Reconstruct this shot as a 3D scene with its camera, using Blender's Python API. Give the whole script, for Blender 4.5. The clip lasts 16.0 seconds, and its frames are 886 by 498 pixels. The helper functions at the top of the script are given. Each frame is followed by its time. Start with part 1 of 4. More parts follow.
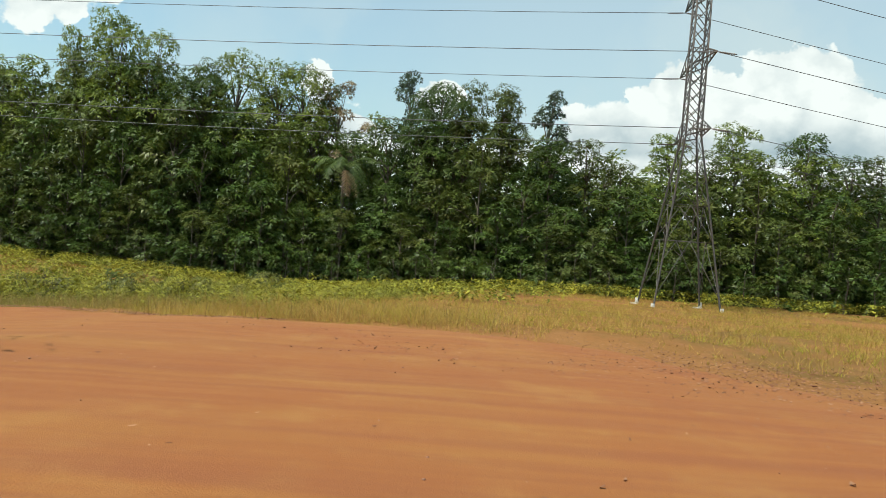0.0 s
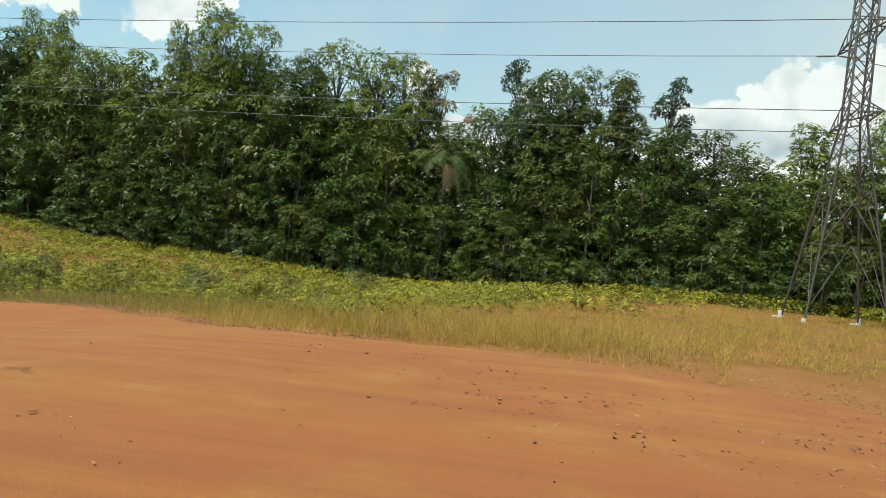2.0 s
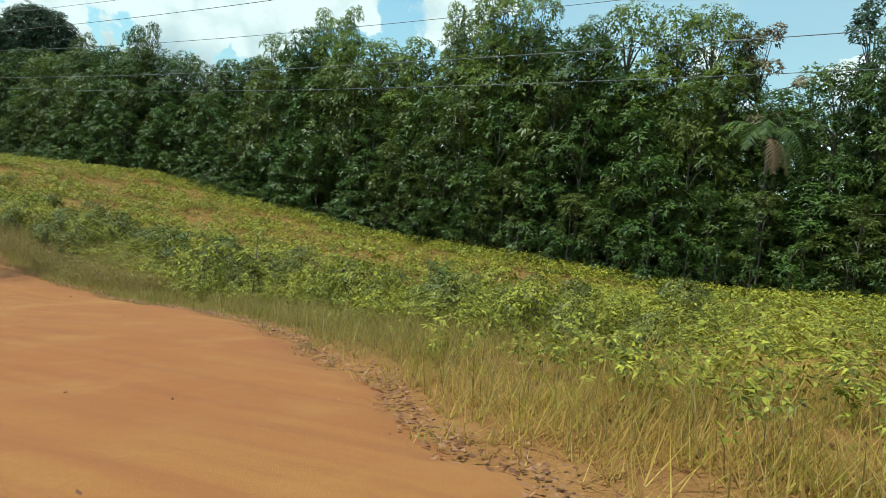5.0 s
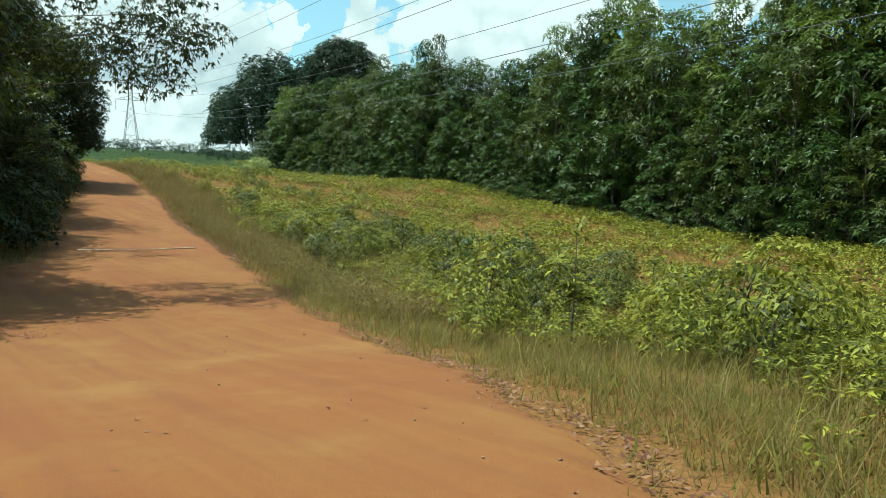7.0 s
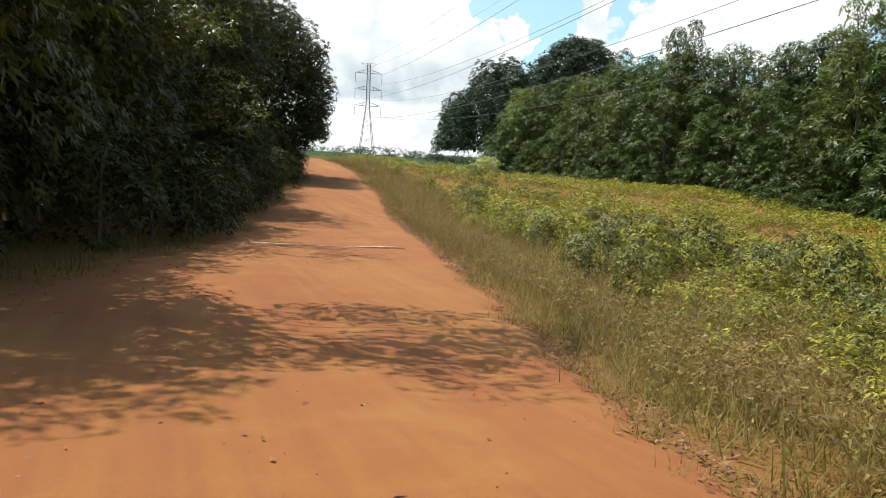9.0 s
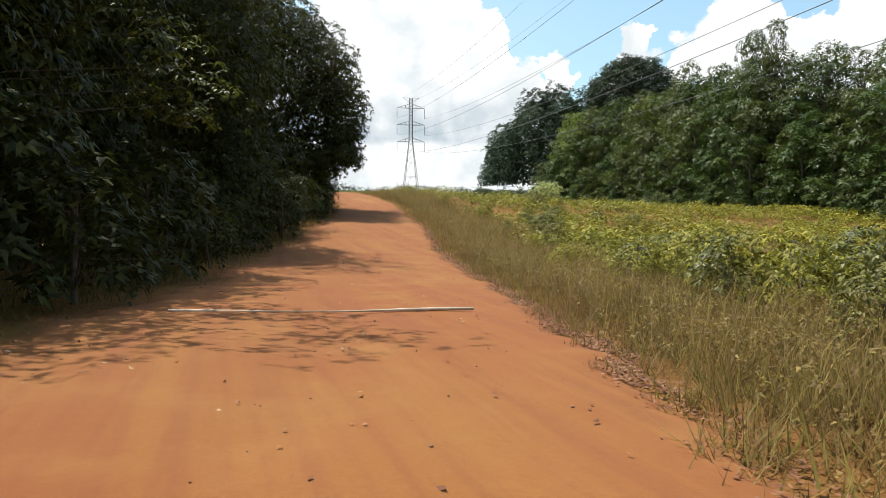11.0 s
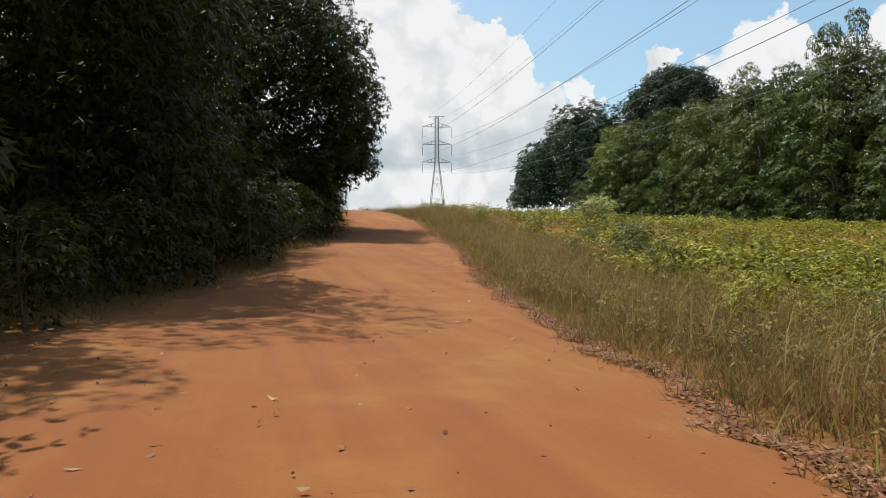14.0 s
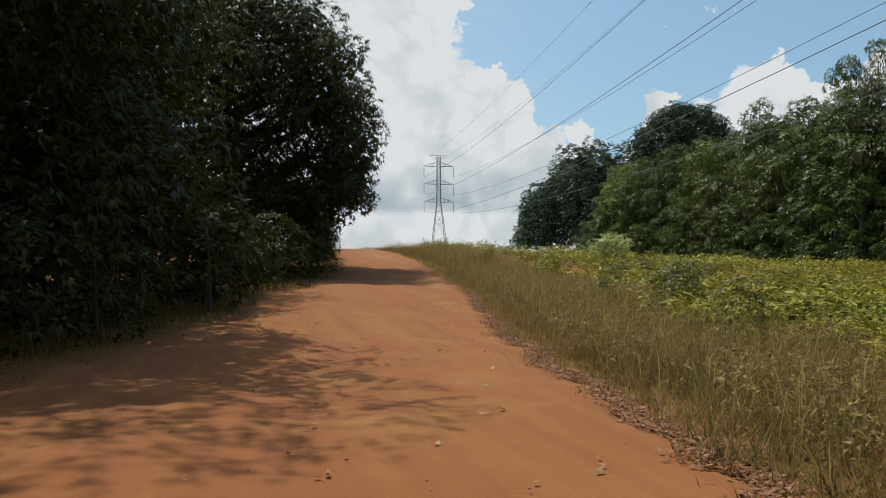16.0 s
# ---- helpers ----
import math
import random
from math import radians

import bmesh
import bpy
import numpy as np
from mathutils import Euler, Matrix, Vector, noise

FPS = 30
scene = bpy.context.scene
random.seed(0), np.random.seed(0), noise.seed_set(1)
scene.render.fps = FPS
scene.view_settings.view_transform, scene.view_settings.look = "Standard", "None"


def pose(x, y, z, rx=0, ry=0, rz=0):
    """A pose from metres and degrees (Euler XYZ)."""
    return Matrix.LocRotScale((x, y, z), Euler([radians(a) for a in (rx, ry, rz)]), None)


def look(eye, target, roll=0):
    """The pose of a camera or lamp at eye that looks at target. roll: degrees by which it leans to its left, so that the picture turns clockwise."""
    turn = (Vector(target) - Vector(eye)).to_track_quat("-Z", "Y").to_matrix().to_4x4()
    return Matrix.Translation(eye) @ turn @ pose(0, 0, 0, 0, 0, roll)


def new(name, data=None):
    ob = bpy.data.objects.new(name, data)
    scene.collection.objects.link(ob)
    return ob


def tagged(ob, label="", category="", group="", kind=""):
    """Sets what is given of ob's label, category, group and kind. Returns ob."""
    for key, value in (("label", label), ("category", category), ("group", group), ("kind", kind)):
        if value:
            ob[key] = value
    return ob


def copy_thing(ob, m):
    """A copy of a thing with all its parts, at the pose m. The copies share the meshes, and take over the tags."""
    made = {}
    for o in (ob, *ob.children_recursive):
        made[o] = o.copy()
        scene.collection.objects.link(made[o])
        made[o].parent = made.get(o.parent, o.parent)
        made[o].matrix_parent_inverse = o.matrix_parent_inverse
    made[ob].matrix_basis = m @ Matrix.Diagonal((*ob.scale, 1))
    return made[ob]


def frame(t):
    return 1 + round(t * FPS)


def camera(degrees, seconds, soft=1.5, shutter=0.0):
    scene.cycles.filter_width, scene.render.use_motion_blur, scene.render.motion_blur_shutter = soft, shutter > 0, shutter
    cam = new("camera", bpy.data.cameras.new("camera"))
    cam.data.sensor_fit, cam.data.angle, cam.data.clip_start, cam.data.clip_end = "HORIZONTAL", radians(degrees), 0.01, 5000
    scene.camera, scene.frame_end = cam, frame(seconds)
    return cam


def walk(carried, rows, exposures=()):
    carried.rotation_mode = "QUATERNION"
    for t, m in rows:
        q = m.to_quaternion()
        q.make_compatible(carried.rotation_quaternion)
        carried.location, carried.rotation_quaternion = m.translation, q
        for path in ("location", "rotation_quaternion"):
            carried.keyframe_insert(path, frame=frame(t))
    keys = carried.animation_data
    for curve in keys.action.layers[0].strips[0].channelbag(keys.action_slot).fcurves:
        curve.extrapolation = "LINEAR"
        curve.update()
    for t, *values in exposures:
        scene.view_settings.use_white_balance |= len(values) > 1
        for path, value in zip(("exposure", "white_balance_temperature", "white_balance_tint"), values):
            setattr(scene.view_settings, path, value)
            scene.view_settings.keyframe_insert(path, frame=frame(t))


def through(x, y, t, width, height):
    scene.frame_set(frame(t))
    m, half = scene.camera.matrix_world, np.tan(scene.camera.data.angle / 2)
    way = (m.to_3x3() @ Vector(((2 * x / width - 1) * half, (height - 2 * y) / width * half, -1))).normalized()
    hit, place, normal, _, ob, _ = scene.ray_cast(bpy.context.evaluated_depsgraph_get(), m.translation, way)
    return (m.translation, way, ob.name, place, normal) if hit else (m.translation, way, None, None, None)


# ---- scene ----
cam = camera(62.8, 16.0, soft=0.5)
METRES, EYE, TILT, LEAN, TURN = 62.0, 1.45, -1.3, -4.3, 0.0
ROWS = [
    (0.0, 0.0, 0.0, 0.0, 0.0, 0.0, -0.0),
    (0.5, -0.0021, 0.0188, -0.0007, 1.48, -0.23, -0.31),
    (1.0, -0.0045, 0.0375, -0.0008, 3.2, -0.03, -0.71),
    (1.5, -0.0078, 0.0553, -0.0008, 5.32, -0.27, -0.91),
    (2.0, -0.0122, 0.0743, -0.0008, 7.73, -0.07, -1.12),
    (2.5, -0.017, 0.0943, -0.0013, 10.38, 0.12, -1.42),
    (3.0, -0.0244, 0.1165, -0.0018, 13.08, -0.07, -1.47),
    (5.5, -0.0901, 0.2467, -0.0034, 34.38, -1.04, -1.3),
    (6.0, -0.1138, 0.2713, -0.0043, 39.83, -1.08, -0.5),
    (6.5, -0.1423, 0.2957, -0.0052, 45.59, -0.91, 0.1),
    (7.0, -0.1745, 0.3178, -0.0061, 51.56, -0.71, 0.61),
    (7.5, -0.2108, 0.3372, -0.007, 57.47, -0.34, 0.15),
    (8.0, -0.2511, 0.3553, -0.0082, 62.36, -0.73, -0.76),
    (8.5, -0.2953, 0.3721, -0.0089, 65.96, -0.72, -1.73),
    (9.0, -0.3395, 0.3867, -0.0096, 68.76, -0.02, -2.16),
    (9.5, -0.3846, 0.401, -0.0089, 70.93, 1.16, -0.58),
    (12.0, -0.5952, 0.4606, 0.0005, 72.92, 3.42, -0.2),
    (12.5, -0.6299, 0.4699, 0.003, 73.4, 3.54, -0.16),
    (13.0, -0.6578, 0.4768, 0.0052, 74.09, 4.19, -0.21),
    (13.5, -0.6794, 0.4818, 0.0067, 74.62, 4.31, -0.33),
    (14.0, -0.6957, 0.4857, 0.0079, 74.74, 5.0, 0.22),
    (14.5, -0.7139, 0.4901, 0.0082, 74.8, 3.23, 0.25),
    (15.0, -0.7308, 0.4941, 0.0118, 74.58, 4.88, -0.02),
    (15.5, -0.7485, 0.4986, 0.0126, 74.74, 5.33, 0.03),
    (16.0, -0.7672, 0.5029, 0.0145, 74.85, 8.28, 0.19),
]
walk(cam, [(t, pose(0, 0, EYE, TILT, LEAN, TURN) @ pose(METRES * x, METRES * y, METRES * z, 90 + pitch, roll, yaw)) for t, x, y, z, yaw, pitch, roll in ROWS],
     exposures=[(0.0, 0.15, 6400, 0), (3.0, 0.1, 6400, -2), (5.5, 0.15, 5750, -14), (7.0, 0.15, 5750, -16), (8.0, 0.2, 6050, -5), (9.0, 0.35, 6400, 6), (9.7, 0.4, 6400, 7), (12.0, 0.15, 6450, 10), (14.0, 0.0, 6450, 10), (15.0, -0.05, 6400, 9), (16.0, -0.28, 6300, 8)])


# ---- world, sun ----
SUN = Vector((-0.86, -0.51, 0.0)).normalized()
SUN_ELEVATION = radians(65)
SUN = Vector((SUN.x * math.cos(SUN_ELEVATION), SUN.y * math.cos(SUN_ELEVATION), math.sin(SUN_ELEVATION)))


def node(tree, kind, **values):
    n = tree.nodes.new(kind)
    for key, value in values.items():
        if key in n.inputs:
            n.inputs[key].default_value = value
        elif key == "sky_type":
            n.sky_type = value
        elif key == "sun_disc":
            n.sun_disc = value
        elif key == "sun_elevation":
            n.sun_elevation = value
        elif key == "sun_rotation":
            n.sun_rotation = value
        elif key == "air_density":
            n.air_density = value
        elif key == "dust_density":
            n.dust_density = value
        elif key == "ozone_density":
            n.ozone_density = value
        elif key == "operation":
            n.operation = value
        elif key == "interpolation_type":
            n.interpolation_type = value
        elif key == "vector_type":
            n.vector_type = value
        elif key == "attribute_name":
            n.attribute_name = value
        elif key == "feature":
            n.feature = value
        else:
            raise KeyError(key)
    return n


def math_node(tree, op, a, b=None, c=None, clamp=False):
    n = tree.nodes.new("ShaderNodeMath")
    n.operation, n.use_clamp = op, clamp
    for i, v in enumerate((a, b, c)):
        if v is None:
            continue
        if isinstance(v, (int, float)):
            n.inputs[i].default_value = v
        else:
            tree.links.new(v, n.inputs[i])
    return n.outputs[0]


def mix_color(tree, fac, a, b, blend="MIX"):
    n = tree.nodes.new("ShaderNodeMix")
    n.data_type, n.blend_type = "RGBA", blend
    for i, v in ((0, fac), (6, a), (7, b)):
        if isinstance(v, (int, float)):
            n.inputs[i].default_value = v
        elif isinstance(v, tuple):
            n.inputs[i].default_value = (*v, 1) if len(v) == 3 else v
        else:
            tree.links.new(v, n.inputs[i])
    return n.outputs[2]


def heading(yaw, elevation):
    """The way to a point of the sky: yaw to the left of +y, and its elevation, in degrees."""
    a, e = radians(yaw), radians(elevation)
    return (-math.sin(a) * math.cos(e), math.cos(a) * math.cos(e), math.sin(e))


def build_world():
    world = bpy.data.worlds.new("sky")
    scene.world = world
    world.use_nodes = True
    t = world.node_tree
    t.nodes.clear()
    sky = node(t, "ShaderNodeTexSky", sky_type="NISHITA", sun_disc=False, sun_elevation=SUN_ELEVATION,
               sun_rotation=math.atan2(SUN.x, SUN.y), air_density=1.2, dust_density=2.2, ozone_density=1.5)
    coord = node(t, "ShaderNodeTexCoord")
    way = coord.outputs["Generated"]
    big = node(t, "ShaderNodeTexNoise", Scale=4.2, Detail=9.0, Roughness=0.56, Distortion=0.15)
    stretch = node(t, "ShaderNodeMapping")
    stretch.inputs["Scale"].default_value = (1, 1, 1.5)
    t.links.new(way, stretch.inputs["Vector"])
    t.links.new(stretch.outputs[0], big.inputs["Vector"])
    sep = node(t, "ShaderNodeSeparateXYZ")
    t.links.new(way, sep.inputs[0])
    warp = node(t, "ShaderNodeTexNoise", Scale=9.0, Detail=5.0, Roughness=0.6)
    t.links.new(way, warp.inputs["Vector"])
    shift = node(t, "ShaderNodeVectorMath", operation="MULTIPLY_ADD")
    t.links.new(warp.outputs["Color"], shift.inputs[0])
    shift.inputs[1].default_value, shift.inputs[2].default_value = (0.16, 0.16, 0.13), (-0.08, -0.08, -0.065)
    bent = node(t, "ShaderNodeVectorMath", operation="ADD")
    t.links.new(way, bent.inputs[0])
    t.links.new(shift.outputs[0], bent.inputs[1])
    way = node(t, "ShaderNodeVectorMath", operation="NORMALIZE")
    t.links.new(bent.outputs[0], way.inputs[0])
    way = way.outputs[0]
    # cumulus heaps: yaw, elevation, half width and strength of each
    heaps = [(79, 26, 4.4, .56), (78.5, 20.5, 4.6, .56), (76.5, 15.5, 5.0, .56), (72.5, 11.5, 4.6, .54), (68.5, 9.5, 3.8, .5), (64.4, 11.8, 1.5, .46), (58, 13.6, 1.5, .40), (53, 13, 1.5, .38), (83, 11, 5, .5), (77.6, 13, 3.2, .56), (77.3, 9.8, 2.6, .56),
             (48.5, 13.5, 1.8, .4), (57.5, 11, 2.8, .42), (51, 12, 4.2, .44), (44, 12.5, 3.6, .42), (37, 15.6, 4.0, .46), (30, 15.4, 4.4, .5), (-18, 9.5, 4.2, .5),
             (-25, 9.5, 4.6, .5), (-12, 8, 2.8, .36), (10.3, 10.6, 1.6, .34), (0.8, 10.2, 1.9, .36), (97, 15, 13, .5), (-45, 10, 12, .4), (130, 14, 12, .35)]
    total = None
    for yaw, elevation, width, strength in heaps:
        dot = node(t, "ShaderNodeVectorMath", operation="DOT_PRODUCT")
        t.links.new(way, dot.inputs[0])
        dot.inputs[1].default_value = heading(yaw, elevation)
        m = node(t, "ShaderNodeMapRange", interpolation_type="SMOOTHSTEP")
        t.links.new(dot.outputs["Value"], m.inputs["Value"])
        m.inputs["From Min"].default_value = math.cos(radians(width * 1.5))
        m.inputs["From Max"].default_value = math.cos(radians(width * 0.35))
        m.inputs["To Max"].default_value = strength
        total = m.outputs[0] if total is None else math_node(t, "MAXIMUM", total, m.outputs[0])
    low = node(t, "ShaderNodeMapRange", interpolation_type="SMOOTHSTEP")
    t.links.new(sep.outputs[2], low.inputs["Value"])
    low.inputs["From Min"].default_value, low.inputs["From Max"].default_value = 0.165, 0.105
    low.inputs["To Max"].default_value = 0.42
    billow = node(t, "ShaderNodeTexVoronoi", feature="SMOOTH_F1", Scale=26.0, Smoothness=0.35)
    t.links.new(way, billow.inputs["Vector"])
    puff = math_node(t, "MULTIPLY_ADD", billow.outputs["Distance"], -0.26, 0.11)
    body = math_node(t, "ADD", math_node(t, "ADD", math_node(t, "ADD", big.outputs["Fac"], total), low.outputs[0]), puff)
    cover = node(t, "ShaderNodeMapRange", interpolation_type="SMOOTHSTEP")
    t.links.new(body, cover.inputs["Value"])
    cover.inputs["From Min"].default_value, cover.inputs["From Max"].default_value = 0.68, 0.738
    # greyer undersides and inner folds
    fold = node(t, "ShaderNodeTexNoise", Scale=9.0, Detail=6.0, Roughness=0.55)
    t.links.new(stretch.outputs[0], fold.inputs["Vector"])
    under = node(t, "ShaderNodeMapRange", interpolation_type="SMOOTHSTEP")
    t.links.new(sep.outputs[2], under.inputs["Value"])
    under.inputs["From Min"].default_value, under.inputs["From Max"].default_value = 0.13, 0.19
    strip = node(t, "ShaderNodeMapRange", interpolation_type="SMOOTHSTEP")
    t.links.new(sep.outputs[2], strip.inputs["Value"])
    strip.inputs["From Min"].default_value, strip.inputs["From Max"].default_value = 0.125, 0.11
    shade = math_node(t, "MULTIPLY", math_node(t, "MULTIPLY_ADD", math_node(t, "MULTIPLY_ADD", billow.outputs["Distance"], -0.45, math_node(t, "ADD", fold.outputs["Fac"], 0.18)), 1.5, -0.35, clamp=True), 1.0)
    bright = math_node(t, "ADD", math_node(t, "MULTIPLY", math_node(t, "ADD", under.outputs[0], strip.outputs[0]), 0.64), shade, clamp=True)
    cloud = mix_color(t, bright, (0.40, 0.49, 0.55), (0.93, 0.94, 0.94))
    sky_col = mix_color(t, 1.0, sky.outputs[0], (0.155, 0.175, 0.168), "MULTIPLY")
    veil = node(t, "ShaderNodeTexNoise", Scale=2.6, Detail=6.0, Roughness=0.5)
    t.links.new(way, veil.inputs["Vector"])
    thin = node(t, "ShaderNodeMapRange", interpolation_type="SMOOTHSTEP")
    t.links.new(veil.outputs["Fac"], thin.inputs["Value"])
    thin.inputs["From Min"].default_value, thin.inputs["From Max"].default_value, thin.inputs["To Max"].default_value = 0.42, 0.72, 0.45
    side = node(t, "ShaderNodeVectorMath", operation="DOT_PRODUCT")
    t.links.new(way, side.inputs[0])
    side.inputs[1].default_value = heading(-22, 15)
    hazy = node(t, "ShaderNodeMapRange", interpolation_type="SMOOTHSTEP")
    t.links.new(side.outputs["Value"], hazy.inputs["Value"])
    hazy.inputs["From Min"].default_value, hazy.inputs["From Max"].default_value, hazy.inputs["To Max"].default_value = math.cos(radians(42)), math.cos(radians(8)), 0.5
    sky_col = mix_color(t, math_node(t, "ADD", thin.outputs[0], hazy.outputs[0], clamp=True), sky_col, (0.66, 0.73, 0.75))
    out = mix_color(t, cover.outputs[0], sky_col, cloud)
    bg = node(t, "ShaderNodeBackground")
    t.links.new(out, bg.inputs["Color"])
    bg.inputs["Strength"].default_value = 0.95
    t.links.new(bg.outputs[0], node(t, "ShaderNodeOutputWorld").inputs[0])


build_world()
sun = new("sun", bpy.data.lights.new("sun", "SUN"))
sun.data.energy, sun.data.angle, sun.data.color = 5.0, radians(0.53), (1.0, 0.95, 0.86)
sun.matrix_basis = look(SUN * 80, (0, 0, 0))


# ---- materials ----
def material(name):
    m = bpy.data.materials.new(name)
    m.use_nodes = True
    t = m.node_tree
    t.nodes.clear()
    out = node(t, "ShaderNodeOutputMaterial")
    return m, t, out


def noise_at(t, scale, detail=4.0, rough=0.55, vector=None):
    n = node(t, "ShaderNodeTexNoise", Scale=scale, Detail=detail, Roughness=rough)
    if vector is None:
        vector = node(t, "ShaderNodeNewGeometry").outputs["Position"]
    t.links.new(vector, n.inputs["Vector"])
    return n.outputs["Fac"]


def ramp(t, value, low, high, to_low=0.0, to_high=1.0):
    m = node(t, "ShaderNodeMapRange", interpolation_type="SMOOTHSTEP")
    t.links.new(value, m.inputs["Value"])
    for key, v in (("From Min", low), ("From Max", high), ("To Min", to_low), ("To Max", to_high)):
        m.inputs[key].default_value = v
    return m.outputs[0]


def finish(t, out, color, rough, bump=None, strength=0.3, distance=0.05, metal=0.0):
    p = node(t, "ShaderNodeBsdfPrincipled")
    if isinstance(color, tuple):
        p.inputs["Base Color"].default_value = (*color, 1)
    else:
        t.links.new(color, p.inputs["Base Color"])
    if isinstance(rough, float):
        p.inputs["Roughness"].default_value = rough
    else:
        t.links.new(rough, p.inputs["Roughness"])
    p.inputs["Metallic"].default_value = metal
    if bump is not None:
        b = node(t, "ShaderNodeBump", Strength=strength, Distance=distance)
        t.links.new(bump, b.inputs["Height"])
        t.links.new(b.outputs[0], p.inputs["Normal"])
    t.links.new(p.outputs[0], out.inputs[0])
    return p


def laterite():
    m, t, out = material("red_laterite")
    large, mid, fine = noise_at(t, 0.22, 3), noise_at(t, 1.7, 5), noise_at(t, 22.0, 5, 0.7)
    c = mix_color(t, ramp(t, large, 0.35, 0.68), (0.24, 0.076, 0.011), (0.26, 0.102, 0.017))
    c = mix_color(t, ramp(t, mid, 0.5, 0.78, 0, 0.55), c, (0.30, 0.140, 0.032))
    c = mix_color(t, ramp(t, fine, 0.35, 0.7, 0.0, 0.5), c, (0.21, 0.070, 0.013))
    st = node(t, "ShaderNodeMapping", vector_type="POINT")
    st.inputs["Rotation"].default_value = (0, 0, radians(15))
    st.inputs["Scale"].default_value = (0.07, 1.5, 1.0)
    t.links.new(node(t, "ShaderNodeNewGeometry").outputs["Position"], st.inputs["Vector"])
    c = mix_color(t, ramp(t, noise_at(t, 1.0, 5, 0.6, st.outputs[0]), 0.38, 0.68, 0.0, 0.6), c, (0.215, 0.062, 0.012))
    fine_st = node(t, "ShaderNodeMapping", vector_type="POINT")
    fine_st.inputs["Rotation"].default_value = (0, 0, radians(15))
    fine_st.inputs["Scale"].default_value = (0.11, 3.0, 1.0)
    t.links.new(node(t, "ShaderNodeNewGeometry").outputs["Position"], fine_st.inputs["Vector"])
    track = noise_at(t, 1.0, 5, 0.65, fine_st.outputs[0])
    c = mix_color(t, ramp(t, track, 0.42, 0.7, 0.0, 0.5), c, (0.185, 0.052, 0.014))
    c = mix_color(t, ramp(t, track, 0.46, 0.26, 0.0, 0.18), c, (0.33, 0.145, 0.038))
    patch = noise_at(t, 0.6, 6, 0.6)
    c = mix_color(t, ramp(t, patch, 0.5, 0.75, 0.0, 0.55), c, (0.30, 0.138, 0.030))
    grit = noise_at(t, 75.0, 3, 0.7)
    h = math_node(t, "ADD", math_node(t, "MULTIPLY", fine, 0.7), math_node(t, "MULTIPLY", grit, 0.5))
    finish(t, out, c, 0.95, h, 0.55, 0.03)
    return m


def soil():
    m, t, out = material("dry_soil_and_litter")
    large, mid, fine = noise_at(t, 0.16, 4), noise_at(t, 1.1, 5), noise_at(t, 18.0, 5, 0.7)
    c = mix_color(t, ramp(t, large, 0.4, 0.62), (0.23, 0.11, 0.034), (0.16, 0.095, 0.028))
    c = mix_color(t, ramp(t, mid, 0.45, 0.7, 0, 0.7), c, (0.27, 0.125, 0.05))
    bare = node(t, "ShaderNodeAttribute", attribute_name="bare").outputs["Fac"]
    bare = ramp(t, math_node(t, "ADD", bare, math_node(t, "MULTIPLY_ADD", noise_at(t, 2.6, 6, 0.65), 1.2, -0.6)), 0.3, 0.75)
    c = mix_color(t, bare, c, mix_color(t, mid, (0.23, 0.098, 0.03), (0.29, 0.145, 0.055)))
    c = mix_color(t, ramp(t, fine, 0.4, 0.7, 0, 0.5), c, (0.12, 0.055, 0.02))
    lush = node(t, "ShaderNodeAttribute", attribute_name="lush").outputs["Fac"]
    c = mix_color(t, lush, c, mix_color(t, ramp(t, noise_at(t, 0.5, 5), 0.35, 0.65), (0.022, 0.036, 0.012), (0.05, 0.07, 0.02)))
    finish(t, out, c, 0.95, fine, 0.7, 0.06).inputs["Specular IOR Level"].default_value = 0.08
    return m


def foliage(name, dark, light, tip, gloss=0.45, through=0.3, shine=0.4):
    """Leaves: each leaf has its own shade of green."""
    m, t, out = material(name)
    geo = node(t, "ShaderNodeNewGeometry")
    island = geo.outputs["Random Per Island"]
    patch = noise_at(t, 0.35, 3)
    c = mix_color(t, math_node(t, "POWER", island, 1.5), dark, light)
    c = mix_color(t, math_node(t, "MULTIPLY", ramp(t, patch, 0.42, 0.7), 0.6), c, tip)
    c = mix_color(t, ramp(t, noise_at(t, 14.0, 3), 0.4, 0.7, 0, 0.35), c, dark)
    p = node(t, "ShaderNodeBsdfPrincipled", Roughness=gloss)
    p.inputs["Specular IOR Level"].default_value = shine
    t.links.new(c, p.inputs["Base Color"])
    tr = node(t, "ShaderNodeBsdfTranslucent")
    t.links.new(mix_color(t, 0.5, c, light), tr.inputs["Color"])
    mix = node(t, "ShaderNodeMixShader", Fac=through)
    t.links.new(p.outputs[0], mix.inputs[1])
    t.links.new(tr.outputs[0], mix.inputs[2])
    t.links.new(mix.outputs[0], out.inputs[0])
    return m


def bark():
    m, t, out = material("bark")
    coord = node(t, "ShaderNodeTexCoord")
    st = node(t, "ShaderNodeMapping")
    st.inputs["Scale"].default_value = (6, 6, 1.2)
    t.links.new(coord.outputs["Object"], st.inputs["Vector"])
    n = noise_at(t, 2.5, 6, 0.65, st.outputs[0])
    c = mix_color(t, ramp(t, n, 0.35, 0.7), (0.06, 0.045, 0.032), (0.17, 0.14, 0.105))
    finish(t, out, c, 0.9, n, 0.6, 0.05)
    return m


